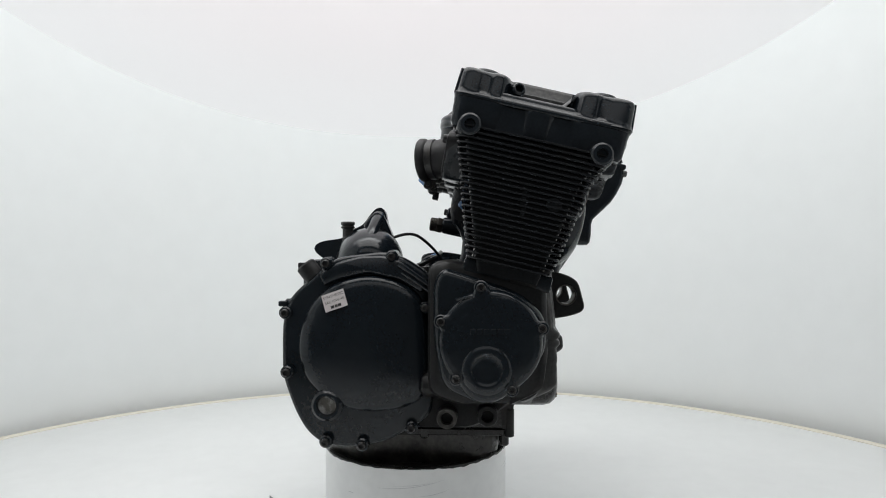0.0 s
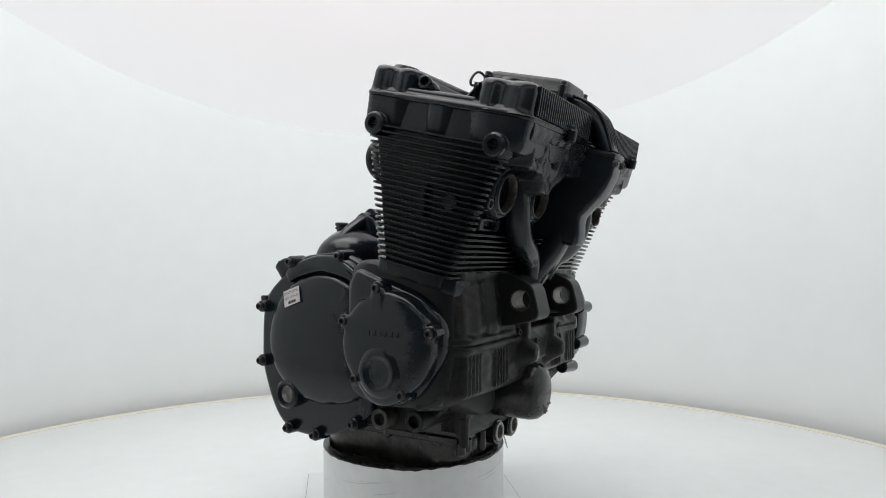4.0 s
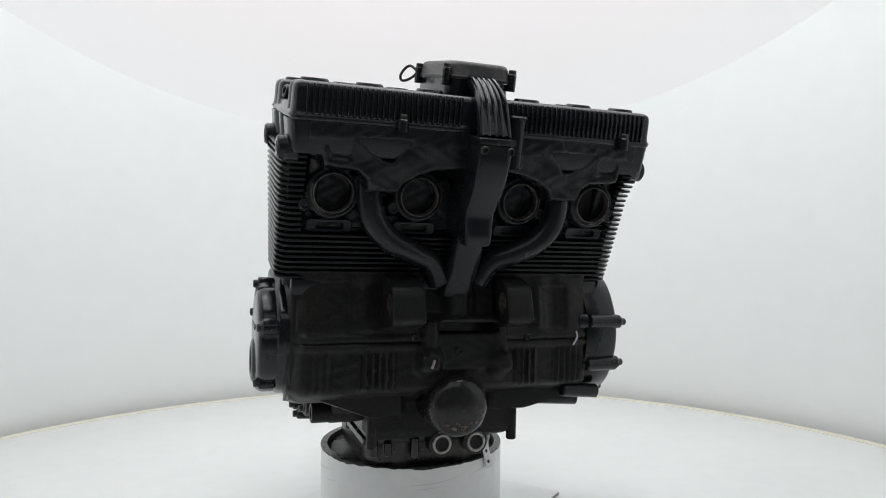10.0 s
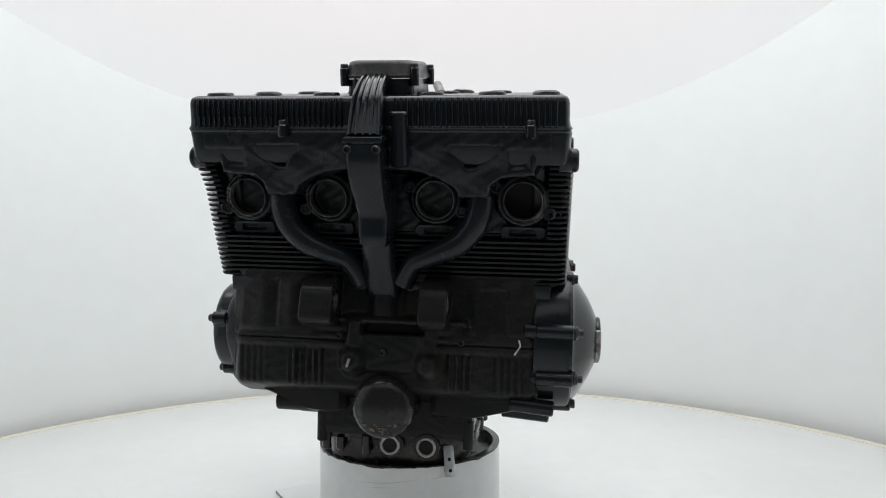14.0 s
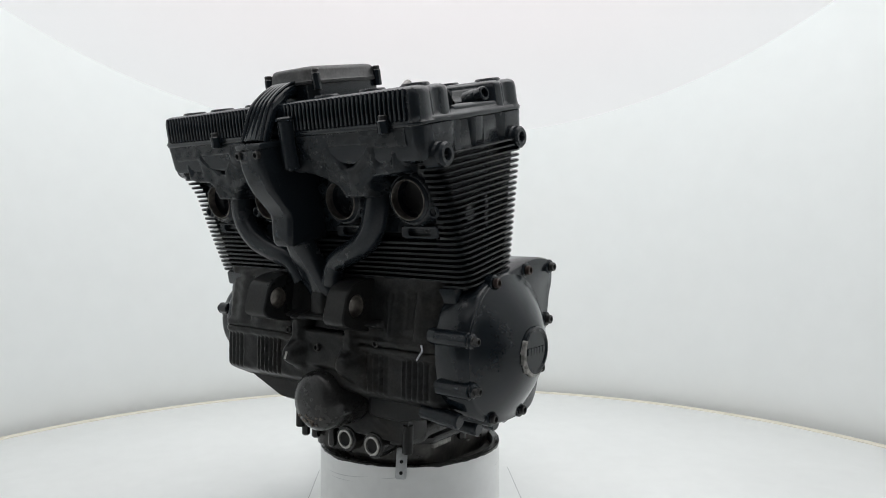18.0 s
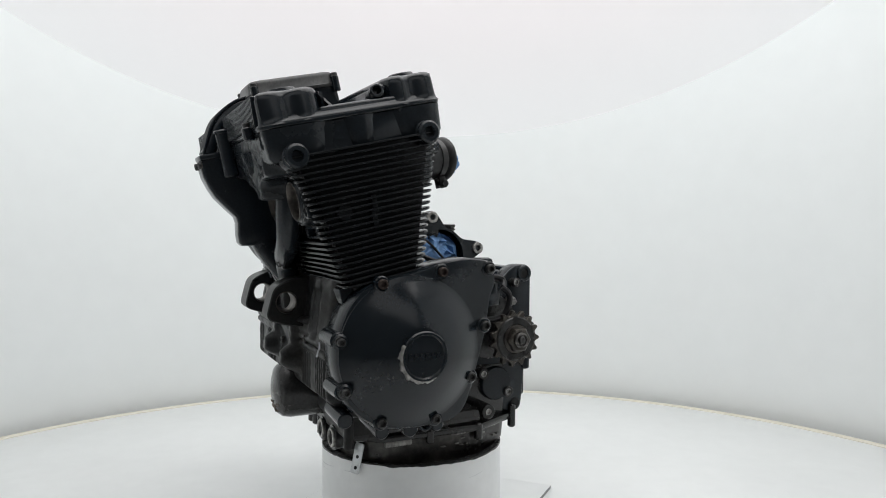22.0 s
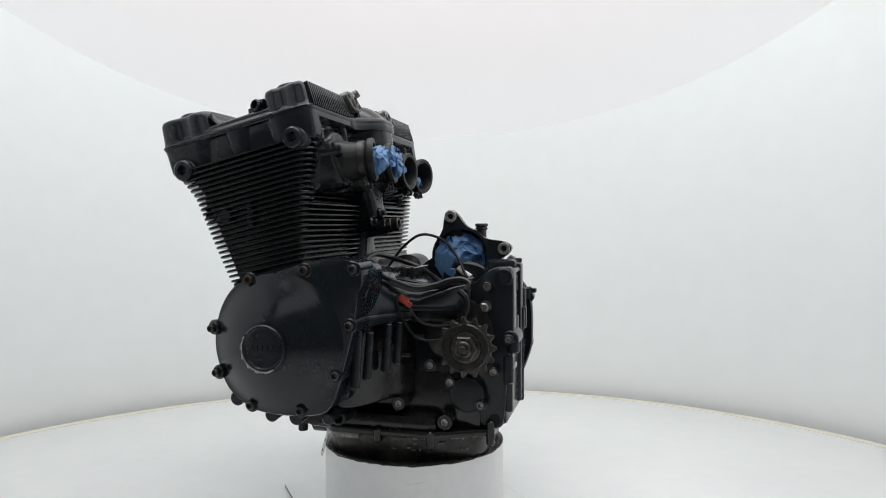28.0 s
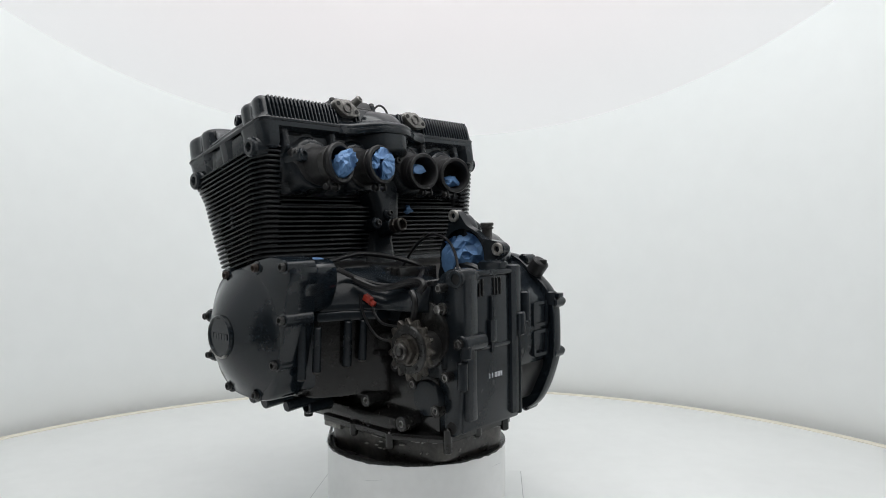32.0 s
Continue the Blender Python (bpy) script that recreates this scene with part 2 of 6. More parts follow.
def facing(p, d):
    """A pose at p whose z axis points along d."""
    return Matrix.Translation(p) @ Vector(d).to_track_quat("Z", "Y").to_matrix().to_4x4()


def inset(outline, d):
    """The outline moved inwards by d, edge by edge."""
    n = len(outline)
    area = sum(outline[i].x * outline[(i + 1) % n].y - outline[(i + 1) % n].x * outline[i].y for i in range(n))
    s = 1 if area > 0 else -1
    out = []
    for i in range(n):
        a, b = outline[i] - outline[i - 1], outline[(i + 1) % n] - outline[i]
        if a.length < 1e-7 or b.length < 1e-7:
            a = b = outline[(i + 1) % n] - outline[i - 1]
        na, nb = Vector((-a.y, a.x)).normalized(), Vector((-b.y, b.x)).normalized()
        m = na + nb
        m = m / max(0.6, m.dot(m) / 2) if m.length > 1e-6 else na
        out.append(outline[i] + m * (s * d))
    return out


def shell(bm, axis, outline, levels, caps=(True, True)):
    """Stacks copies of an outline, each moved inwards: levels of (height, inset in metres)."""
    rings = [[bm.verts.new(put(axis, p.x, p.y, h)) for p in inset(outline, d)] for h, d in levels]
    grid_faces(bm, rings, True, caps)
    return bm


def even(outline, step):
    """The outline with points at even steps, so that its curves stay smooth when it is stacked."""
    out, n = [], len(outline)
    for i in range(n):
        a, b = outline[i], outline[(i + 1) % n]
        k = max(1, int((b - a).length / step))
        out += [a + (b - a) * (j / k) for j in range(k)]
    return out


def joined_circles(c, circles, n=96):
    """The outline round several circles (x, y, r), seen from the point c that lies in all their reach."""
    out = []
    for k in range(n):
        a = 2 * math.pi * k / n
        d = Vector((math.cos(a), math.sin(a)))
        best = 0.0
        for x, y, r in circles:
            q = Vector((x - c[0], y - c[1]))
            along = q.dot(d)
            off = q.length_squared - along * along
            if off < r * r:
                best = max(best, along + math.sqrt(r * r - off))
        out.append(Vector((c[0] + d.x * best, c[1] + d.y * best)))
    return out


def step(a, b, v):
    """A soft step from 0 at a to 1 at b."""
    t = np.clip((v - a) / (b - a), 0, 1)
    return t * t * (3 - 2 * t)


def within(X, Z, pts):
    """Signed distance of the points X, Z to a polygon, positive inside."""
    best = np.full(X.shape, 1e9)
    inside = np.zeros(X.shape, bool)
    n = len(pts)
    for i in range(n):
        (ax, az), (bx, bz) = pts[i], pts[(i + 1) % n]
        ex, ez = bx - ax, bz - az
        t = np.clip(((X - ax) * ex + (Z - az) * ez) / (ex * ex + ez * ez), 0, 1)
        best = np.minimum(best, np.hypot(X - ax - t * ex, Z - az - t * ez))
        if abs(ez) > 1e-9:
            inside ^= ((az > Z) != (bz > Z)) & (X < ex * (Z - az) / ez + ax)
    return np.where(inside, best, -best)


def near(X, Z, a, b):
    """Distance of the points X, Z to the line from a to b."""
    ex, ez = b[0] - a[0], b[1] - a[1]
    t = np.clip(((X - a[0]) * ex + (Z - a[1]) * ez) / (ex * ex + ez * ez + 1e-12), 0, 1)
    return np.hypot(X - a[0] - t * ex, Z - a[1] - t * ez)


def relief(bm, x0, x1, z0, z1, cell, depth, back):
    """A cast face that looks along -y: its relief stands depth(X, Z) before y = 0, its rim runs back to y = back."""
    nx, nz = int((x1 - x0) / cell), int((z1 - z0) / cell)
    X, Z = np.meshgrid(np.linspace(x0, x1, nx + 1), np.linspace(z0, z1, nz + 1))
    D = depth(X, Z)
    rows = [[bm.verts.new((X[j, i], -D[j, i], Z[j, i])) for i in range(nx + 1)] for j in range(nz + 1)]
    grid_faces(bm, rows, False, (False, False))
    rim = rows[0] + [r[-1] for r in rows[1:]] + rows[-1][-2::-1] + [r[0] for r in rows[-2:0:-1]]
    deep = [bm.verts.new((v.co.x, back, v.co.z)) for v in rim]
    grid_faces(bm, [rim, deep], True, (False, True))
    return bm


def fin_core(bm, sx):
    """The solid end of the cylinder block between the fin tips."""
    rings = []
    for z in (0.034, 0.075, 0.115, 0.150, 0.187):
        u = (z - 0.045) / 0.14
        w = 0.2002 + 0.0028 * u
        yf = -0.074 - 0.026 * max(0.0, u) ** 0.9 - 0.012 * max(0, (z - 0.15) / 0.035)
        yr = 0.0185 + 0.046 * u
        xo, xi = C + sx * (w - 0.0105), C + sx * 0.160
        q = rounded([(xo, yf + 0.011), (xo, yr - 0.010), (xi, yr - 0.010), (xi, yf + 0.011)], 0.006, 3)
        rings.append([bm.verts.new((p.x, p.y, z)) for p in q])
    grid_faces(bm, rings)
    return bm


def head_relief(X, Z):
    """Depth of the exhaust face: the deck, the sculpted flanks with their pockets, the port bosses."""
    D = 0.0775 + 0.0365 * step(0.163, 0.186, Z) + 0.0075 * step(0.186, 0.200, Z)
    U = np.abs(X - C)
    flank = [(0.168, 0.214), (0.165, 0.196), (0.1635, 0.170), (0.150, 0.1675), (0.130, 0.1665), (0.121, 0.160), (0.1175, 0.146), (0.0860, 0.146), (0.080, 0.156),
             (0.066, 0.165), (0.048, 0.1715), (0.034, 0.1735), (0.012, 0.176), (0.012, 0.214)]
    s = within(U, Z, flank)
    face = 0.1205 - 0.10 * np.maximum(0, 0.196 - Z) + 0.0012 * np.sin(U * 90) * np.sin(Z * 150)
    D = D + (np.maximum(face, D) - D) * step(-0.0055, 0.0030, s)
    pocket = [(0.078, 0.200), (0.130, 0.1995), (0.121, 0.190), (0.104, 0.1785), (0.094, 0.1775), (0.090, 0.186)]
    D -= 0.013 * step(-0.002, 0.0055, within(U, Z, pocket))
    low = [(0.137, 0.196), (0.158, 0.194), (0.158, 0.1765), (0.137, 0.1765)]
    D -= 0.0035 * step(-0.002, 0.005, within(U, Z, low))
    for x in (-0.1587, -0.0678, 0.0484, 0.1402):
        r = np.hypot(X - x, Z - 0.141)
        D = np.maximum(D, 0.0775 + 0.0150 * (1 - step(0.0255, 0.0310, r)))
        D = D + (0.074 - D) * (1 - step(0.0195, 0.0225, r))
        for k in (-1, 1):
            q = near(X, Z, (x, 0.141), (x + k * 0.027 * (1 if x > C else -1), 0.141 - k * 0.013))
            D = np.where(r > 0.0225, np.maximum(D, 0.0775 + 0.0125 * (1 - step(0.0070, 0.0105, q))), D)
    return D + 0.0004 * np.sin(X * 310 + 2 * np.sin(Z * 200)) * np.sin(Z * 270)


def cam_lobe(ya, yb, notch=0.0040):
    """Plan of one cam lobe of the valve cover: a long bar whose ends swell into two columns."""
    x1 = C + 0.1962
    q = yb - ya
    s = 1 if q > 0 else -1
    half = [(x1 - 0.004, ya + s * 0.003, 0.010), (x1, ya + q * 0.20, 0.008), (x1 - 0.0015, ya + q * 0.36, 0.005), (x1 - notch, ya + q * 0.46, 0.005), (x1 - notch, ya + q * 0.56, 0.005),
            (x1 - 0.0010, ya + q * 0.66, 0.005), (x1 - 0.003, ya + q * 0.86, 0.008), (x1 - 0.016, yb - s * 0.001, 0.012), (x1 - 0.05, yb, 0.012)]
    pts = half + [(2 * C - x, y, r) for x, y, r in reversed(half)]
    return even(rounded(pts, 0.006, 5), 0.006)


def case_relief(X, Z):
    """Depth of the crankcase front: bearing swells, the joint, shallow ribs, filter bosses and their webs."""
    D = 0.1660 + 0.0060 * (1 - step(0.165, 0.236, Z))
    D -= 0.0445 * (1 - step(0.080, 0.110, Z))
    for xc, w in ((-0.150, 0.016), (-0.118, 0.010), (-0.070, 0.013), (0.052, 0.013), (0.096, 0.010), (0.130, 0.015)):
        D += 0.0045 * np.exp(-((X - xc) / w) ** 2) * step(0.160, 0.176, Z) * (1 - step(0.216, 0.234, Z))
    for x0, x1, z0, z1 in ((-0.186, -0.133, 0.168, 0.226), (0.092, 0.128, 0.170, 0.222), (-0.058, -0.026, 0.188, 0.228), (0.010, 0.038, 0.188, 0.228)):
        D -= 0.0030 * step(-0.001, 0.004, within(X, Z, [(x0, z0), (x1, z0), (x1, z1), (x0, z1)]))
    D += 0.0032 * step(0.1500, 0.1520, Z) * (1 - step(0.1655, 0.1675, Z))
    D -= 0.0030 * np.exp(-((Z - 0.1588) / 0.0011) ** 2)
    for x0, x1, p, h in ((-0.178, -0.147, 0.0076, 0.0020), (-0.122, -0.078, 0.0078, 0.0034), (0.056, 0.090, 0.0078, 0.0036), (0.110, 0.147, 0.0078, 0.0028)):
        zone = step(-0.001, 0.003, within(X, Z, [(x0, 0.107), (x1, 0.107), (x1, 0.1495), (x0, 0.1495)]))
        D += h * zone * step(-0.25, 0.45, np.cos(2 * math.pi * (X - x0) / p)) - 0.0016 * zone
    # plate behind the filter, its bosses and the webs that run down to the pan
    plate = within(X, Z, [(-0.040, 0.168), (0.038, 0.168), (0.036, 0.126), (-0.041, 0.126)])
    D = lift(D, 0.1770, step(-0.003, 0.003, plate))
    for s, bx, bz, fx, fz in ((-1, -0.0445, 0.139, -0.092, 0.068), (1, 0.0415, 0.136, 0.084, 0.072)):
        q = near(X, Z, (bx, bz - 0.008), (fx, fz))
        along = np.clip((bz - Z) / (bz - fz), 0, 1)
        D = lift(D, 0.1830 - 0.0540 * along, 1 - step(0.0030, 0.0150, q))
        r = np.hypot((X - bx) * 0.95, (Z - bz) * 0.80)
        D = lift(D, 0.1945, 1 - step(0.0050, 0.0190, r))
        D = lift(D, 0.1830, 1 - step(0.004, 0.012, near(X, Z, (bx, bz), (bx - s * 0.002, 0.176))))
    # ledge with the dark slot under it
    D += 0.0080 * step(-0.0015, 0.002, within(X, Z, [(-0.072, 0.1795), (0.086, 0.1795), (0.082, 0.1860), (-0.068, 0.1860)]))
    D += 0.0070 * step(-0.0015, 0.002, within(X, Z, [(-0.036, 0.1790), (0.040, 0.1790), (0.038, 0.1875), (-0.034, 0.1875)]))
    D -= 0.0260 * step(-0.0012, 0.0016, within(X, Z, [(-0.032, 0.1690), (0.036, 0.1690), (0.034, 0.1792), (-0.030, 0.1792)]))
    D = lift(D, 0.1800, (1 - step(0.007, 0.017, np.abs(X + 0.011))) * step(0.183, 0.189, Z))
    D -= 0.0200 * (step(0.146, 0.168, X) ** 2 + step(0.172, 0.196, -X) ** 2)
    return D + 0.0005 * np.sin(X * 190 + 3 * np.sin(Z * 120)) * np.sin(Z * 230 + X * 60)


def front_casting(case):
    bm = bmesh.new()
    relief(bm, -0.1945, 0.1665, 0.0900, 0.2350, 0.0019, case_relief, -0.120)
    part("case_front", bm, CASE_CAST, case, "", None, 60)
    bm = bmesh.new()
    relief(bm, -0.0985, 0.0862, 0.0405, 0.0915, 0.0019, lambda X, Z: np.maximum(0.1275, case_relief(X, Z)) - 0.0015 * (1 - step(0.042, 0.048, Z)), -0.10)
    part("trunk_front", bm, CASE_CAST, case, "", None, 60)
    bolts(case, [(-0.0096, -0.1765, 0.1486), (0.076, -0.1720, 0.1620), (-0.060, -0.1735, 0.1640)], (0, -1, 0), SMALL_BOLT)
    bm = bmesh.new()
    o = rounded([(-0.0480, 0.1330), (-0.0450, 0.1430), (-0.0415, 0.1420), (-0.0450, 0.1320)], 0.002, 3)
    shell(bm, "y", o, [(-0.1900, 0), (-0.1946, 0.0002), (-0.1949, 0.0006)])
    part("paint_chip", bm, WORN, case, "pale chip on the filter boss")


def lift(D, height, mask):
    """Raises the relief D to a height where the mask is 1."""
    return D + np.maximum(0, height - D) * mask


def intake_relief(X, Z):
    """Depth of the intake face, seen from behind (X runs to the bike's other side): runner swells, the chain arch, hollows under the joint."""
    x = -X
    D = 0.0400 + 0.0170 * step(0.135, 0.166, Z) + 0.0050 * step(0.196, 0.206, Z)
    D -= 0.0080 * np.exp(-((Z - 0.1930) / 0.0055) ** 2)
    for xr in (0.114, 0.039, -0.056, -0.129):
        r = np.hypot(x - xr, (Z - 0.160) * 0.92)
        D = lift(D, 0.0690 - 0.10 * np.maximum(0, r - 0.026), 1 - step(0.0300, 0.0400, r))
        D = lift(D, 0.0640, 1 - step(0.0060, 0.0120, near(x, Z, (xr, 0.160), (xr + (0.006 if xr > C else -0.006), 0.128))))
    arch = within(x, Z, [(-0.066, 0.215), (-0.058, 0.196), (-0.040, 0.180), (0.010, 0.180), (0.030, 0.194), (0.040, 0.215)])
    D = lift(D, 0.0745, step(-0.004, 0.008, arch))
    for xc in (0.150, 0.076, -0.094, -0.165):
        D = lift(D, 0.0655, (1 - step(0.0035, 0.0085, np.abs(x - xc))) * step(0.172, 0.184, Z))
    D = lift(D, 0.0640, 1 - step(0.006, 0.010, np.hypot(x + 0.093, Z - 0.186)))
    return D + 0.0004 * np.sin(X * 290) * np.sin(Z * 240)


def chain_bulge(vc):
    """The cam-chain swell at the rear: a column below the joint, a lip that flows into the joint's rim, a sloping hood above."""
    lip = even(rounded([(-0.098, 0.040), (-0.098, 0.0722), (-0.078, 0.0735), (-0.062, 0.0790), (-0.048, 0.0890), (-0.030, 0.0955), (0.004, 0.0955), (0.020, 0.0900), (0.036, 0.0795), (0.052, 0.0735), (0.072, 0.0722), (0.072, 0.040)], 0.012, 6), 0.004)
    o = even(rounded([(-0.070, 0.040), (-0.060, 0.068), (-0.046, 0.0850), (-0.030, 0.0945), (0.004, 0.0945), (0.020, 0.0865), (0.034, 0.068), (0.044, 0.040)], 0.014, 6), 0.004)
    c = Vector((-0.012, 0.045))

    def rings(outline, levels):
        bm = bmesh.new()
        grid_faces(bm, [[bm.verts.new((*(c + Vector(((p.x - c.x) * kx, (p.y - c.y) * ky))), z)) for p in outline] for z, kx, ky in levels])
        return bm
    part("chain_nose", rings(o, [(0.1760, 0.55, 0.62), (0.1790, 0.76, 0.80), (0.1840, 0.88, 0.90), (0.1920, 0.93, 0.935), (0.2000, 0.945, 0.95), (0.2070, 0.965, 0.97)]), PAINT, vc, "", None, 60)
    part("joint_lip", rings(lip, [(0.2040, 0.95, 0.95), (0.2062, 0.99, 0.985), (0.2110, 1.0, 1.0), (0.2124, 0.997, 0.994), (0.2134, 0.997, 0.994), (0.2146, 1.004, 1.006), (0.2166, 1.004, 1.006), (0.2182, 0.996, 0.990), (0.2200, 0.975, 0.955), (0.2225, 0.94, 0.90)]), SATIN, vc, "", None, 60)
    part("chain_arch", rings(o, [(0.2170, 0.97, 0.97), (0.2200, 0.95, 0.945), (0.2240, 0.925, 0.90), (0.2290, 0.90, 0.83), (0.2350, 0.84, 0.73), (0.2410, 0.75, 0.60), (0.2450, 0.62, 0.44), (0.2470, 0.42, 0.26), (0.2476, 0.2, 0.1)]), SATIN, vc, "", None, 60)


def chain_tunnel(engine):
    """The upright casting between the boots and the crankcase, with the oil union on it."""
    bm = bmesh.new()
    rows = []
    for z, yr, hw in ((0.030, 0.030, 0.030), (0.048, 0.0285, 0.028), (0.066, 0.0310, 0.024), (0.076, 0.0380, 0.021), (0.086, 0.0500, 0.020), (0.100, 0.0560, 0.021), (0.116, 0.0575, 0.024), (0.132, 0.0580, 0.030), (0.146, 0.0600, 0.038)):
        q = rounded([(C - hw - 0.006, 0.0), (C - hw, yr - 0.008), (C - hw * 0.7, yr), (C + hw * 0.7, yr), (C + hw, yr - 0.008), (C + hw + 0.006, 0.0)], 0.009, 4)
        rows.append([bm.verts.new((p.x, p.y, z)) for p in q])
    grid_faces(bm, rows)
    un = part("chain_tunnel", bm, PAINT_CAST, engine, "", HEAD, 60)
    bm = bmesh.new()
    cyl(bm, (C + 0.003, 0.034, 0.0835), (C + 0.003, 0.0630, 0.0800), 0.0135, 20, 0.002, 0.0108)
    part("oil_union", bm, PAINT, un)
    bm = bmesh.new()
    q = circle(C + 0.003, 0.0792, 0.0112, 6)
    loft(bm, "y", q, [(0.0620, 0.001), (0.0630, 0), (0.0690, 0), (0.0702, 0.0015)])
    pipe_ring(bm, (C + 0.003, 0.0690, 0.0790), (C + 0.003, 0.0790, 0.0782), 0.0092, 0.0062, 20, 0.001)
    part("union_nut", bm, OILY_STEEL, un, "worn dark hex union nut")
    for x, z, y0, y1, r in ((C + 0.023, 0.087, 0.015, 0.052, 0.0090), (C + 0.006, 0.0985, 0.040, 0.0600, 0.0075)):
        bm = bmesh.new()
        cyl(bm, (x, y0, z), (x, y1, z), r, 16, 0.0018)
        boss = part("union_boss", bm, PAINT, un)
        b = part("bolt", SMALL_BOLT, None, boss)
        b.matrix_basis = facing((x, y1 - 0.0005, z), (0, 1, 0))


# ---------- the studio ----------
PED = (-0.006, -0.002)          # centre of the pedestal off the axis
TOP = 0.181                      # top of the pedestal


TABLE_Z = 0.089                  # height of the table top
STUDIO = pose(0, -0.184, TABLE_Z) @ Matrix.Scale(0.8035, 4)   # middle and size of the round studio


def studio():
    bm = bmesh.new()
    box(bm, -6, 6, -6, 6, -0.52, -0.5, 0)
    bm.transform(STUDIO)
    tagged(new("floor", mesh_of(bm, "floor", WALL, 0)), "pale grey studio floor below the table", "floor", kind="structure")
    # wall: a tall U of white board round the table, open behind the camera
    bm = bmesh.new()
    R, n = 1.205, 125
    rings = []
    for rad, flip in ((R, 0), (R + 0.03, 1)):
        for z in ((-0.5, 2.2) if not flip else (2.2, -0.5)):
            rings.append([bm.verts.new((rad * math.sin(a), rad * math.cos(a), z)) for a in [radians(-125 + 250 * k / n) for k in range(n + 1)]])
    rings.append(rings[0])
    grid_faces(bm, rings, False, (False, False))
    bm.transform(STUDIO)
    tagged(new("wall_round", mesh_of(bm, "wall", WALL)), "smooth white curved studio wall behind the table", "wall", kind="structure")


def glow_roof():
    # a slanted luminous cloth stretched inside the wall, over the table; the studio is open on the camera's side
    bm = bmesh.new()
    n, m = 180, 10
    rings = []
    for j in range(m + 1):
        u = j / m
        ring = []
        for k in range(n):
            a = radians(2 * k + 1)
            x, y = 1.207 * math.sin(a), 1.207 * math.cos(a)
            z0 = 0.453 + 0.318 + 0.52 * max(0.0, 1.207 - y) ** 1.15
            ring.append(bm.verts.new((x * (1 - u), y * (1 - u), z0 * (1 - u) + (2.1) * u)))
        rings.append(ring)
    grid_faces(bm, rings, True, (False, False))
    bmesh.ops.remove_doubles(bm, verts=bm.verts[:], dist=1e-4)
    # cut away over the unseen camera side, to darken front reflections
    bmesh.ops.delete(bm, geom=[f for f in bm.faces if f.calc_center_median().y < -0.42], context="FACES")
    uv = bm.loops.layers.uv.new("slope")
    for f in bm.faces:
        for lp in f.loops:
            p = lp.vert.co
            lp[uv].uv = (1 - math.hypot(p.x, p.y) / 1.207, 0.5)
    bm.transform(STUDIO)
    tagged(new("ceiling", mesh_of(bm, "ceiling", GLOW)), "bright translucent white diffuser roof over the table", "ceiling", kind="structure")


def studio_table():
    t = tagged(new("studio_table"), "large round white laminate table with a cream edge", "table")
    bm = bmesh.new()
    loft(bm, "z", circle(0, 0, 1.15, 160), [(-0.03, 0.0), (-0.002, 0.0), (0.0, 0.003)])
    bm.transform(STUDIO)
    part("table_top", bm, TABLE, t)
    bm = bmesh.new()
    pipe_ring(bm, (0, 0, -0.032), (0, 0, 0.0012), 1.172, 1.1502, 160)
    bm.transform(STUDIO)
    part("edge_band", bm, TRIM, t, "cream plastic edge band")
    return t


def turning_board():
    """A thin square board on the table that turns with the drum."""
    p = tagged(new("turning_board"), "thin square white board turning on the table under the drum", "board")
    h = 0.1478
    bm = bmesh.new()
    box(bm, -h, h, -h, h, TABLE_Z + 0.0002, 0.094, 0.0006)
    part("board_top", bm, TABLE, p)
    # grey strip on each side, painted for the shadow gap under the board
    for k in range(4):
        bm = bmesh.new()
        box(bm, -h + 0.001, h - 0.001, -h - 0.0006, -h + 0.001, TABLE_Z + 0.0008, 0.0934, 0)
        part("edge_line", bm, GAP_SHADE, p, "thin grey strip painted as the shadow gap under the board", Matrix.Rotation(radians(90 * k), 4, "Z"))
    return p


BOARD_TURN = Matrix.Rotation(radians(37), 4, "Z")


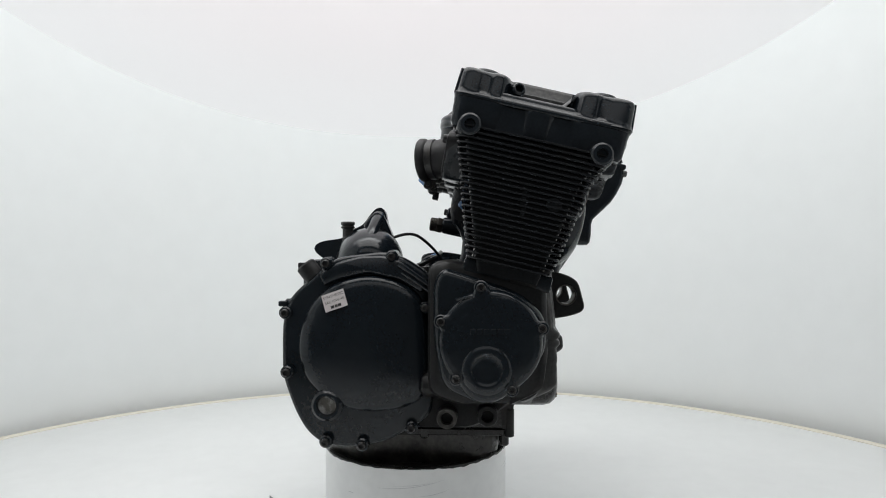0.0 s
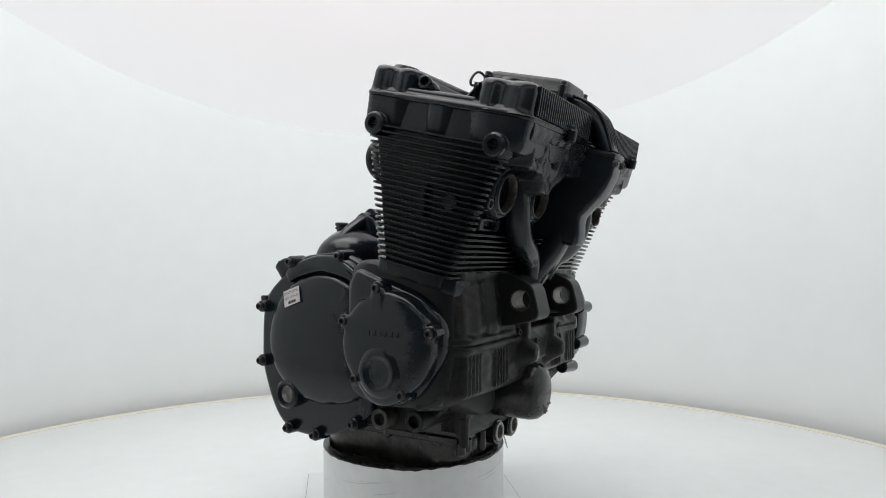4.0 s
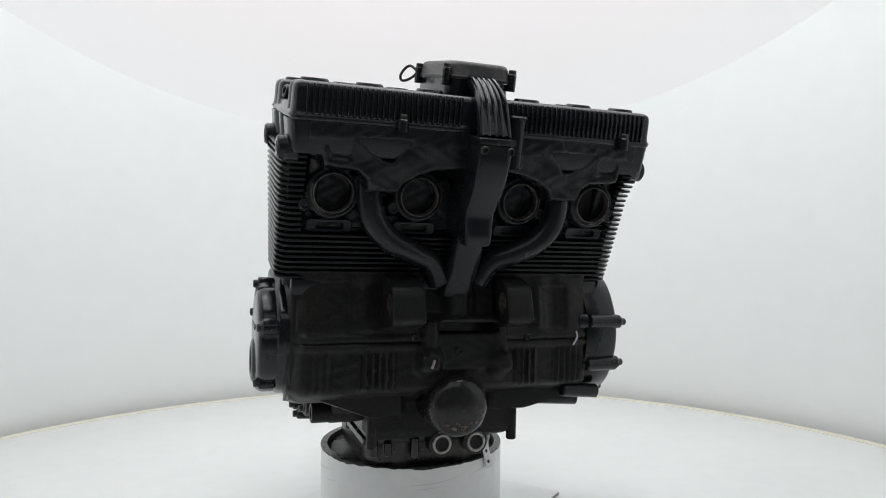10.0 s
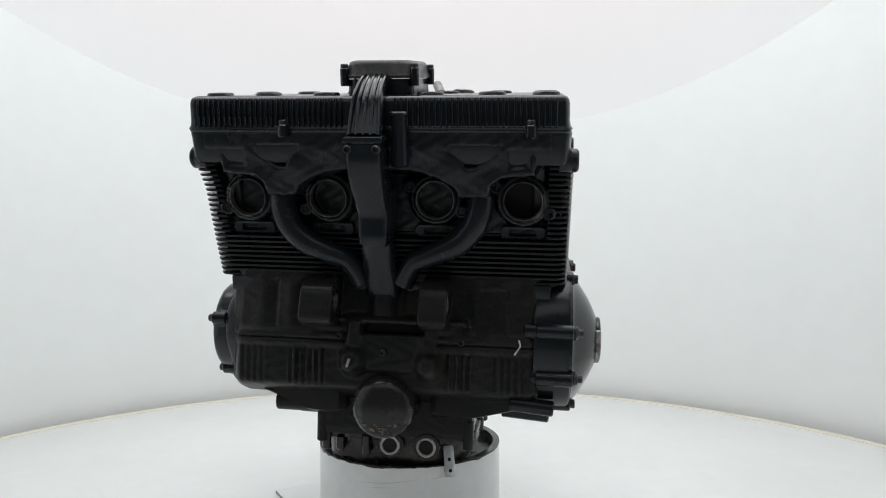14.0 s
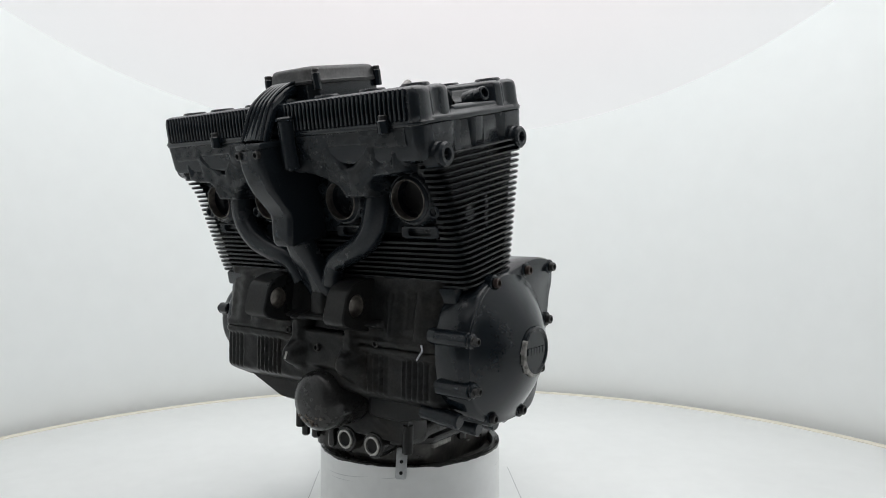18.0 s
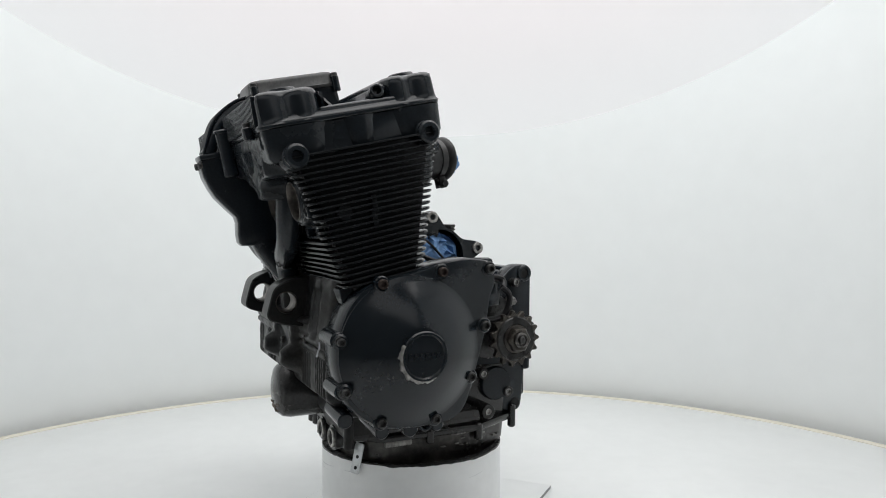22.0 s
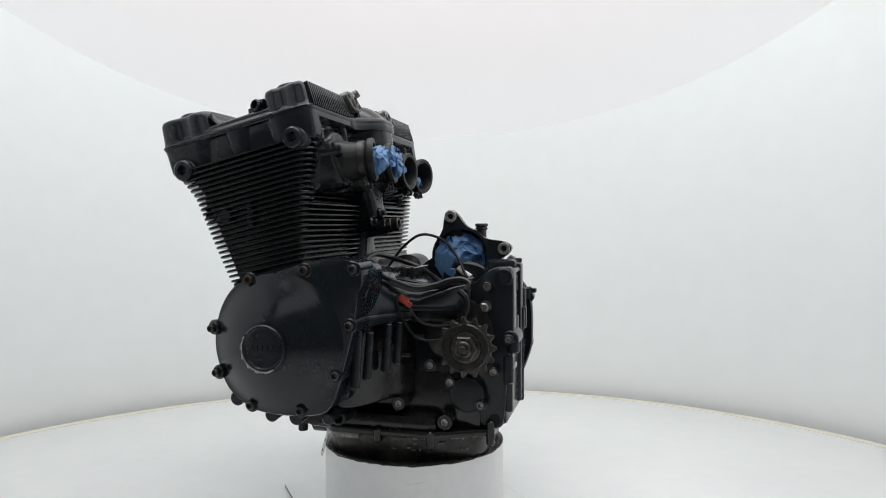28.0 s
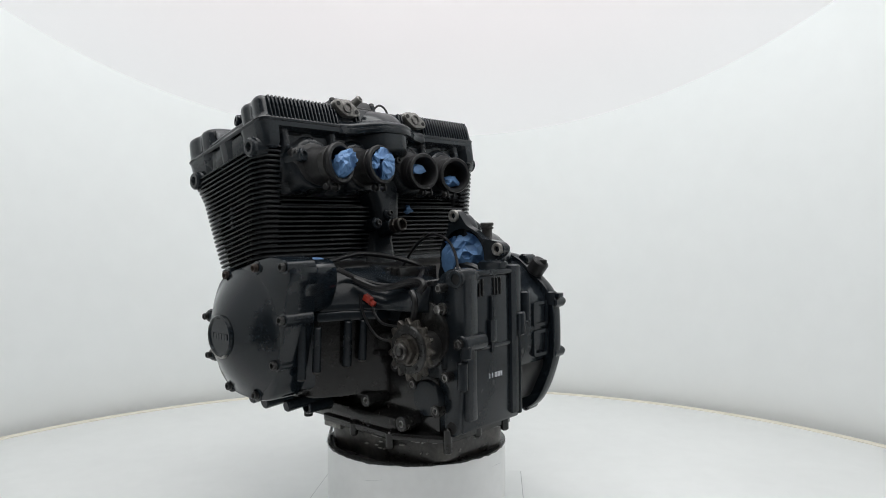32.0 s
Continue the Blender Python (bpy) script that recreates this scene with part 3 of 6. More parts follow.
def pedestal():
    p = tagged(new("pedestal"), "white painted round drum pedestal, scuffed, under the engine", "pedestal")
    bm = bmesh.new()
    pipe_ring(bm, (*PED, 0.094), (*PED, TOP + 0.003), 0.1205, 0.114, 96, 0.0015)
    part("drum_wall", bm, PEDESTAL, p)
    bm = bmesh.new()
    cyl(bm, (*PED, TOP - 0.03), (*PED, TOP - 0.02), 0.1138, 48)
    part("inner_shelf", bm, GRIME, p, "dirty shelf inside the drum")
    # dark residue round the rim and a few scuffs
    bm = bmesh.new()
    n = 160
    rings = [[], [], []]
    for k in range(n):
        a = 2 * math.pi * k / n
        d = -0.0018 + 0.0030 * max(0.0, noise.noise((3 * math.cos(a), 3 * math.sin(a), 2.0))) + 0.0015 * noise.noise((14 * math.cos(a), 14 * math.sin(a), 5.0))
        for ring, rr, z in zip(rings, (0.112, 0.1206, 0.1209), (TOP + 0.0035, TOP + 0.0035, TOP - max(-0.0024, d))):
            ring.append(bm.verts.new((PED[0] + rr * math.cos(a), PED[1] + rr * math.sin(a), z)))
    grid_faces(bm, rings, True, (False, False))
    part("rim_residue", bm, GRIME, p, "black tape residue along the rim")
    for a0, span, z, dz, w in ((-112, 34, TOP - 0.018, 0.006, 0.0009), (-108, 20, TOP - 0.023, 0.002, 0.0006), (-70, 12, TOP - 0.012, 0.003, 0.0008), (160, 40, TOP - 0.022, 0.010, 0.0007), (170, 24, TOP - 0.018, 0.004, 0.0005), (185, 18, TOP - 0.03, 0.006, 0.0006), (140, 5, TOP - 0.034, 0.0, 0.0010), (95, 16, TOP - 0.015, -0.003, 0.0006), (10, 14, TOP - 0.02, 0.004, 0.0005)):
        bm = bmesh.new()
        rings = [[], []]
        for k in range(13):
            a = radians(a0 + span * k / 12)
            zz = z + dz * (k / 12) ** 2
            for ring, e in zip(rings, (w / 2, -w / 2)):
                ring.append(bm.verts.new((PED[0] + 0.1209 * math.cos(a), PED[1] + 0.1209 * math.sin(a), zz + e * math.sin(math.pi * (k + 0.5) / 13))))
        grid_faces(bm, rings, False, (False, False))
        part("scuff", bm, FAINT, p, "faint grey scuff line")
    return p


# ---------- the engine ----------
C = -0.011                                            # middle plane of the engine
EMAT = pose(0.003, 0, TOP) @ Matrix.Rotation(radians(-1.46), 4, "Z") @ Matrix.Rotation(radians(1.45), 4, "Y")
HEAD = pose(0, -0.08, 0.20, 13.3)                     # the cylinders lean forward
BOLT_ME = socket_bolt()
SMALL_BOLT = socket_bolt(0.0042, 0.005)
COVER_BOLT = socket_bolt(0.0046, 0.0055)
BLACK_SOCKET = socket_bolt(0.0050, 0.0060, 0.0, BLACK_BOLT)
RUSTY_BOLT = socket_bolt(0.0052, 0.006, 0.0, RUST_BOLT)
BRIGHT_BOLT = socket_bolt(0.0052, 0.005, 0.0, SHINY)


def bolts(parent, places, d, me=BOLT_ME, label="", m=None):
    for p in places:
        b = part("bolt", me, None, parent, label)
        b.matrix_basis = (m or Matrix()) @ facing(p, d)


def fin_outline(z):
    """Plan of the cylinder fins at height z: long angled front corners, recessed middle."""
    u = (z - 0.045) / 0.14
    w = 0.2002 + 0.0028 * u
    yf = -0.074 - 0.026 * u ** 0.9 - (0.012 * max(0, (z - 0.15) / 0.035))
    yr = 0.0185 + 0.046 * u
    q = 0.012
    f = 0.014 + 0.016 * min(1.0, max(0.0, u))
    pts = [(C - w, yf + f), (C - w + 0.0020, yf + 0.006), (C - w + 0.009, yf)]
    if z > 0.1:
        pts += [(C - 0.176, yf), (C - 0.174, -0.074), (C + 0.174, -0.074), (C + 0.176, yf)]
    pts += [(C + w - 0.009, yf), (C + w - 0.0020, yf + 0.006), (C + w, yf + f), (C + w, yr - q), (C + w - q, yr)]
    if z > 0.113:
        pts += [(C + 0.168, yr), (C + 0.166, 0.03), (C - 0.166, 0.03), (C - 0.168, yr)]
    pts += [(C - w + q, yr), (C - w, yr - q)]
    return rounded(pts, 0.006, 2)


def cylinders(engine):
    bm = bmesh.new()
    core = rounded([(C - 0.184, -0.068), (C + 0.184, -0.068), (C + 0.184, 0.014), (C - 0.184, 0.014)], 0.02)
    loft(bm, "z", core, [(0.03, 0.003), (0.08, 0.002), (0.13, 0.0), (0.187, -0.006)])
    block = part("cylinder_block", bm, FINS, engine, "", HEAD)
    for sx in (-1, 1):
        part("block_end", fin_core(bmesh.new(), sx), FINS, block)
    n = 24
    for i in range(n):
        z = 0.0470 + i * 0.00592
        bm = bmesh.new()
        o = fin_outline(z)
        c = Vector((C, -0.027))
        loft(bm, "z", o, [(z - 0.0014, 0.004), (z - 0.0012, 0.0006), (z - 0.0007, 0), (z + 0.0007, 0), (z + 0.0012, 0.0006), (z + 0.0014, 0.004)], centre=c)
        part("cooling_fin", bm, FINS, block)
    bm = bmesh.new()
    box(bm, C - 0.183, C + 0.183, -0.078, 0.02, 0.028, 0.046, 0.003)
    part("base_flange", bm, PAINT, block)
    for sx in (-1, 1):
        x = C + sx * 0.1985
        bm = bmesh.new()
        cyl(bm, (x - sx * 0.02, -0.059, 0.121), (x + sx * 0.0006, -0.059, 0.121), 0.0085, 18, 0.001)
        part("fin_boss", bm, FINS, block)
        for z0, z1, y0 in ((0.100, 0.117, -0.032), (0.113, 0.133, -0.029)):
            bm = bmesh.new()
            box(bm, min(x, x - sx * 0.012), max(x, x - sx * 0.012), y0, y0 + 0.006, z0, z1, 0.001)
            part("fin_bridge", bm, FINS, block)


def head(engine):
    hd = part("cylinder_head", head_block(), PAINT, engine, "", HEAD)
    bm = bmesh.new()
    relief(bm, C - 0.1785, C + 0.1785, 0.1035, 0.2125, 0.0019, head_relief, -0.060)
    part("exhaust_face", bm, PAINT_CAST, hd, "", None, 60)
    bm = bmesh.new()
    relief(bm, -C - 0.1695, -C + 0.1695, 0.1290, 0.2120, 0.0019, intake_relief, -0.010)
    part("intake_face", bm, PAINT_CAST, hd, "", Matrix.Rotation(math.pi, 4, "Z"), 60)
    # round mounting bosses with deep sockets
    for sx in (-1, 1):
        for y in (-0.0952, 0.0473):
            bm = bmesh.new()
            x0 = C + sx * 0.185
            x1 = C + sx * 0.206
            cyl(bm, (x0, y, 0.184), (x0 + sx * 0.0150, y, 0.184), 0.0150, 24, 0.002, 0.0132)
            pipe_ring(bm, (x0 + sx * 0.012, y, 0.184), (x1, y, 0.184), 0.0120, 0.0050, 24, 0.0022)
            part("mounting_boss", bm, PAINT, hd)
    # exhaust ports
    for x in (-0.1587, -0.0678, 0.0484, 0.1402):
        s = 1 if x > C else -1
        bm = bmesh.new()
        pipe_ring(bm, (x, -0.072, 0.141), (x, -0.0950, 0.141), 0.0236, 0.0200, 36, 0.0022)
        port = part("exhaust_port", bm, PAINT, hd)
        bm = bmesh.new()
        pipe_ring(bm, (x, -0.086, 0.141), (x, -0.0958, 0.141), 0.0206, 0.0196, 36, 0.0003)
        part("port_seat", bm, RING, port, "worn metal port ring")
        bm = bmesh.new()
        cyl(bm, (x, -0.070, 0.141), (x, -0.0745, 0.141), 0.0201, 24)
        part("port_bore", bm, HOLE, port, "near-black disc painted as exhaust port bore shade")
        for dx, dz in ((-0.027 * s, 0.013), (0.027 * s, -0.013)):
            bm = bmesh.new()
            pipe_ring(bm, (x + dx, -0.072, 0.141 + dz), (x + dx, -0.0925, 0.141 + dz), 0.0068, 0.0034, 18, 0.0012)
            part("stud_lug", bm, PAINT, port)
        # slotted casting window under each port
        bm = bmesh.new()
        o = rounded([(x - 0.024, 0.0985), (x + 0.024, 0.0985), (x + 0.024, 0.1125), (x - 0.024, 0.1125)], 0.006)
        i = [Vector((x, 0.1055)) + (p - Vector((x, 0.1055))) * 0.6 for p in o]
        rings = [[bm.verts.new((p.x, y, p.y)) for p in oo] for oo, y in ((o, -0.07), (o, -0.0825), (inset(o, 0.0012), -0.0835), (i, -0.0830), (i, -0.076))]
        grid_faces(bm, rings)
        part("casting_window", bm, PAINT, hd)


def head_block():
    bm = bmesh.new()
    w = 0.1932
    # upper deck under the valve cover
    prof = rounded([(-0.119, 0.213), (-0.1185, 0.197), (-0.1095, 0.183), (-0.098, 0.179), (0.040, 0.184), (0.046, 0.198), (0.046, 0.213)], 0.006, 3)
    slab(bm, "x", prof, C - w, C + w, 0.004)
    # cam ends: a smooth wall that swells into broad columns
    e = 0.1976
    half = [(e - 0.005, -0.1200, 0.012), (e, -0.108, 0.010), (e, -0.070, 0.010), (e - 0.0065, -0.056, 0.010), (e - 0.0070, -0.040, 0.010), (e - 0.001, -0.032, 0.008), (e - 0.001, -0.014, 0.008), (e - 0.0070, -0.004, 0.010),
            (e - 0.0065, 0.014, 0.010), (e, 0.026, 0.010), (e, 0.060, 0.010), (e - 0.006, 0.0705, 0.012)]
    wall = even(rounded([(C + x, y, r) for x, y, r in half] + [(C - x, y, r) for x, y, r in reversed(half)], 0.01, 5), 0.006)
    flat = [Vector((p.x, min(p.y, 0.058 if abs(p.x - C) < 0.168 else p.y))) for p in wall]
    rings = [[bm.verts.new((p.x, p.y, z)) for p in inset(o, d)] for o, z, d in ((flat, 0.1795, 0.010), (flat, 0.1815, 0.004), (flat, 0.1860, 0.0012), (flat, 0.2020, 0.0), (wall, 0.2070, -0.0002), (wall, 0.2100, -0.0008), (wall, 0.2128, -0.0008))]
    grid_faces(bm, rings)
    return bm


def valve_cover(engine):
    x0, x1 = C - 0.199, C + 0.199
    bm = bmesh.new()
    o = rounded([(x0 + 0.0008, -0.1240), (x1 - 0.0008, -0.1240), (x1 - 0.0008, 0.0732), (x0 + 0.0008, 0.0732)], 0.014)
    shell(bm, "z", o, [(0.2130, 0.0022), (0.2140, 0.0012), (0.2160, 0.0008), (0.2178, 0.0012), (0.2196, 0.0026), (0.2210, 0.0046), (0.2240, 0.0058)])
    vc = part("valve_cover", bm, SATIN, engine, "", HEAD)
    # two cam lobes with rounded shoulders
    for ya, yb, zt in ((-0.1236, -0.0530, 0.2492), (0.0722, 0.0115, 0.2474)):
        bm = bmesh.new()
        q = cam_lobe(ya, yb)
        shell(bm, "z", q, [(0.2165, -0.0030), (0.2195, -0.0008), (0.2240, 0.0), (zt - 0.0080, 0.0006), (zt - 0.0040, 0.0016), (zt - 0.0018, 0.0034), (zt - 0.0005, 0.0064), (zt, 0.0105)])
        part("cam_ridge", bm, SATIN, vc)
    q = rounded([(x0 + 0.006, -0.06), (x1 - 0.006, -0.06), (x1 - 0.006, 0.03), (x0 + 0.006, 0.03)], 0.004)
    bm = bmesh.new()
    shell(bm, "z", q, [(0.216, 0), (0.2235, 0.0), (0.2262, 0.001), (0.2275, 0.003)])
    part("valley_floor", bm, SATIN, vc)
    for a, b, zt in ((-0.0560, -0.0430, 0.2440), (0.0140, 0.0010, 0.2420)):
        bm = bmesh.new()
        w = rounded([(a, zt), (a + (b - a) * 0.20, zt - 0.002), (a + (b - a) * 0.55, zt - 0.0095), (b, 0.2285), (b, 0.222), (a, 0.222)], 0.0045)
        shell(bm, "x", w, [(x0 + 0.0110, 0.004), (x0 + 0.0130, 0.0012), (x0 + 0.016, 0), (x1 - 0.016, 0), (x1 - 0.0130, 0.0012), (x1 - 0.0110, 0.004)])
        part("valley_slope", bm, SATIN, vc)
    for sx in (-1, 1):
        for x in (0.172, 0.118, 0.055):
            for y, zt in ((-0.088, 0.2492), (0.042, 0.2474)):
                bm = bmesh.new()
                loft(bm, "z", circle(C + sx * x, y, 0.0138, 28), [(zt - 0.003, -0.001), (zt + 0.0012, 0.0), (zt + 0.0026, 0.0012), (zt + 0.0028, 0.0038), (zt + 0.0016, 0.0046), (zt + 0.0018, 0.0075)])
                part("cap_bolt", bm, SATIN, vc)
        b = part("breather_nipple", tube_nipple(), None, vc, "")
        b.matrix_basis = facing((C + sx * 0.1845, 0.006, 0.2340), (sx * 0.93, -0.22, 0.22))
    # fine upright ribs along the front and rear faces
    bm = bmesh.new()
    box(bm, -0.0014, 0.0014, -0.0035, 0.002, 0.0, 0.0284, 0.0008, 1)
    rib = mesh_of(bm, "rib", SATIN)
    for i in range(66):
        x = C - 0.182 + i * 0.0056
        if abs(x + 0.013) > 0.027:
            part("rib", rib, None, vc, "", pose(x, -0.1206, 0.2190, -4))
        if not (-0.045 < x < 0.03) and not (0.038 < x < 0.068) and not (-0.088 < x < -0.058):
            part("rib", rib, None, vc, "", pose(x, 0.0699, 0.2172, 4) @ Matrix.Rotation(math.pi, 4, "Z"))
    # side lip bosses on the joint line
    for x, y in ((-0.1014, -0.1265), (0.1472, -0.1265)):
        bm = bmesh.new()
        cyl(bm, (x, y + 0.001, 0.2085), (x, y + 0.001, 0.2215), 0.0060, 14, 0.001)
        lug = part("joint_lug", bm, SATIN, vc)
        b = part("bolt", SMALL_BOLT, None, lug)
        b.matrix_basis = facing((x, y + 0.001, 0.2212), (0, 0, 1))
    # rear oil-line flanges in bare metal
    for x, z in ((0.053, 0.240), (-0.0735, 0.236)):
        bm = bmesh.new()
        o = joined_circles((x, z), [(x, z, 0.0120), (x - 0.0145, z - 0.0048, 0.0062), (x + 0.0145, z + 0.0048, 0.0062), (x - 0.008, z - 0.0026, 0.0092), (x + 0.008, z + 0.0026, 0.0092)], 48)
        slab(bm, "y", o, 0.066, 0.0775, 0.001)
        fl = part("oil_line_flange", bm, DULL_ALU, vc, "bare aluminium oil flange")
        bm = bmesh.new()
        pipe_ring(bm, (x, 0.07, z), (x, 0.0795, z), 0.0078, 0.005, 20, 0.0008)
        part("flange_neck", bm, STEEL, fl)
        for dx, dz in ((-0.0145, -0.0048), (0.0145, 0.0048)):
            bm = bmesh.new()
            cyl(bm, (x + dx, 0.0765, z + dz), (x + dx, 0.0782, z + dz), 0.0032, 12)
            part("flange_hole", bm, HOLE, fl, "near-black disc painted as bolt hole shade")
    bm = bmesh.new()
    pipe_ring(bm, (0.036, 0.045, 0.246), (0.026, 0.076, 0.257), 0.0055, 0.0034, 14, 0.0008)
    part("vent_spigot", bm, DULL_ALU, vc, "bare metal vent spigot")
    chain_bulge(vc)


def tube_nipple():
    bm = bmesh.new()
    cyl(bm, (0, 0, -0.022), (0, 0, -0.002), 0.0100, 18, 0.002, 0.0078)
    pipe_ring(bm, (0, 0, -0.006), (0, 0, 0.0065), 0.0074, 0.0040, 18, 0.0014)
    return mesh_of(bm, "nipple", SATIN)


def breather_box(engine):
    bm = bmesh.new()
    o = rounded([(-0.046, -0.078), (-0.038, -0.086), (0.017, -0.086), (0.025, -0.078), (0.025, 0.020), (-0.046, 0.020)], 0.006)
    loft(bm, "z", o, [(0.224, -0.001), (0.262, 0.0005), (0.265, 0.0)])
    bx = part("breather_box", bm, SATIN, engine, "", HEAD)
    bm = bmesh.new()
    loft(bm, "z", o, [(0.2655, -0.0025), (0.2685, -0.0028), (0.2700, -0.001), (0.2790, 0.0012), (0.2822, 0.0035), (0.2836, 0.0075), (0.2840, 0.012)])
    lid = part("lid", bm, DUSTY, bx, "dusty grey lid with bolted corners")
    for x in (-0.0475, 0.0265):
        for y in (-0.0815, 0.0175):
            bm = bmesh.new()
            cyl(bm, (x, y, 0.258), (x, y, 0.2762), 0.0048, 14, 0.0008)
            part("lid_lug", bm, SATIN, lid)
            b = part("bolt", SMALL_BOLT, None, bx)
            b.matrix_basis = facing((x, y, 0.2755), (0, 0, 1))
    bm = bmesh.new()
    sweep(bm, [(-0.049, 0.016, 0.270), (-0.056, 0.024, 0.2765), (-0.062, 0.028, 0.273), (-0.0665, 0.029, 0.264), (-0.0640, 0.028, 0.259), (-0.056, 0.025, 0.262), (-0.050, 0.017, 0.269)], 0.0016, 8)
    part("wire_clip", bm, BOLT, bx, "bent wire clip")


def ribbon(bm, x, path, half_w, half_t, n=16, k=6):
    """A flat duct of rounded section along a path of (y, z) in the middle plane."""
    Cc = spline([(x, y, z) for y, z in path], k)
    rings = []
    for i, p in enumerate(Cc):
        d = (Cc[min(i + 1, len(Cc) - 1)] - Cc[max(i - 1, 0)]).normalized()
        u = Vector((1, 0, 0))
        w = d.cross(u).normalized()
        f = i / (len(Cc) - 1)
        hw = half_w[0] + (half_w[1] - half_w[0]) * f
        ring = []
        for j in range(n):
            a = 2 * math.pi * (j + 0.5) / n
            ca, sa = math.cos(a), math.sin(a)
            ring.append(bm.verts.new(p + u * hw * math.copysign(abs(ca) ** 0.6, ca) + w * half_t * math.copysign(abs(sa) ** 0.6, sa)))
        rings.append(ring)
    grid_faces(bm, rings)
    return bm


def front_ducts(engine):
    # oil duct that runs from the box down the front, stepped at its foot
    bm = bmesh.new()
    x = C - 0.0015
    rings = []
    for z, yf, hw, lean in ((0.2080, -0.1520, 0.0172, 0.0), (0.2000, -0.1565, 0.0174, 0.0), (0.1860, -0.1560, 0.0172, 0.0), (0.1720, -0.1525, 0.0170, 0.0), (0.1600, -0.1480, 0.0167, 0.0004), (0.1450, -0.1385, 0.0163, 0.0008), (0.1330, -0.1305, 0.0160, 0.0010),
                            (0.1260, -0.1300, 0.0158, 0.0012), (0.1120, -0.1330, 0.0152, 0.0014), (0.1020, -0.1335, 0.0146, 0.0014), (0.0980, -0.1310, 0.0136, 0.0014), (0.0960, -0.1230, 0.0120, 0.0014)):
        q = rounded([(x - hw + lean, yf), (x + hw + lean, yf), (x + hw * 1.15, -0.075), (x - hw * 1.15, -0.075)], 0.0065, 5)
        rings.append([bm.verts.new((p.x, p.y, z)) for p in q])
    grid_faces(bm, rings)
    duct = part("oil_duct", bm, PAINT, engine, "", HEAD)
    bm = bmesh.new()
    ribbon(bm, x, [(-0.108, 0.120), (-0.104, 0.095), (-0.094, 0.068), (-0.080, 0.035)], (0.0145, 0.020), 0.0135)
    part("duct_foot", bm, PAINT, duct)
    bm = bmesh.new()
    ribbon(bm, x, [(-0.07, 0.263), (-0.096, 0.260), (-0.115, 0.250), (-0.127, 0.238), (-0.1435, 0.211)], (0.0125, 0.0168), 0.0078)
    part("duct_neck", bm, SATIN, duct)
    for k in range(5):
        f = (k - 2) / 2
        bm = bmesh.new()
        sweep(bm, [(x + f * 0.0105, -0.072, 0.2705), (x + f * 0.0115, -0.098, 0.2670), (x + f * 0.0125, -0.1200, 0.2560), (x + f * 0.0135, -0.1335, 0.2430), (x + f * 0.0145, -0.1490, 0.213)], 0.0019, 8)
        part("duct_rib", bm, SATIN, duct)
    bm = bmesh.new()
    box(bm, x - 0.0196, x + 0.0196, -0.1560, -0.115, 0.2045, 0.2118, 0.0028)
    part("duct_flange", bm, PAINT, duct)
    bm = bmesh.new()
    cyl(bm, (x + 0.031, -0.127, 0.180), (x + 0.031, -0.127, 0.232), 0.0092, 16, 0.002, 0.0082)
    cyl(bm, (x + 0.031, -0.127, 0.2300), (x + 0.031, -0.127, 0.2345), 0.0098, 16, 0.0015)
    part("hose_stub", bm, PAINT, duct)
    bolts(duct, [(x - 0.014, -0.1540, 0.2000), (x + 0.014, -0.1540, 0.2000)], (0, -1, 0), SMALL_BOLT)
    # thick oil return pipes that grow out of the flanks and close in on the duct's foot
    for s in (-1, 1):
        o = -0.0125
        bm = bmesh.new()
        sweep(bm, [(o + s * 0.1075, -0.180, 0.368), (o + s * 0.1090, -0.192, 0.346), (o + s * 0.1085, -0.197, 0.326), (o + s * 0.1070, -0.198, 0.307), (o + s * 0.1000, -0.196, 0.287), (o + s * 0.0840, -0.193, 0.270),
                   (o + s * 0.0590, -0.190, 0.258), (o + s * 0.0360, -0.184, 0.248), (o + s * 0.0230, -0.176, 0.226)],
              0.014, 20, 7, 1.0, radii=[0.0190, 0.0175, 0.0152, 0.0146, 0.0143, 0.0138, 0.0128, 0.0122, 0.0130])
        part("oil_return_pipe", bm, PAINT, engine)


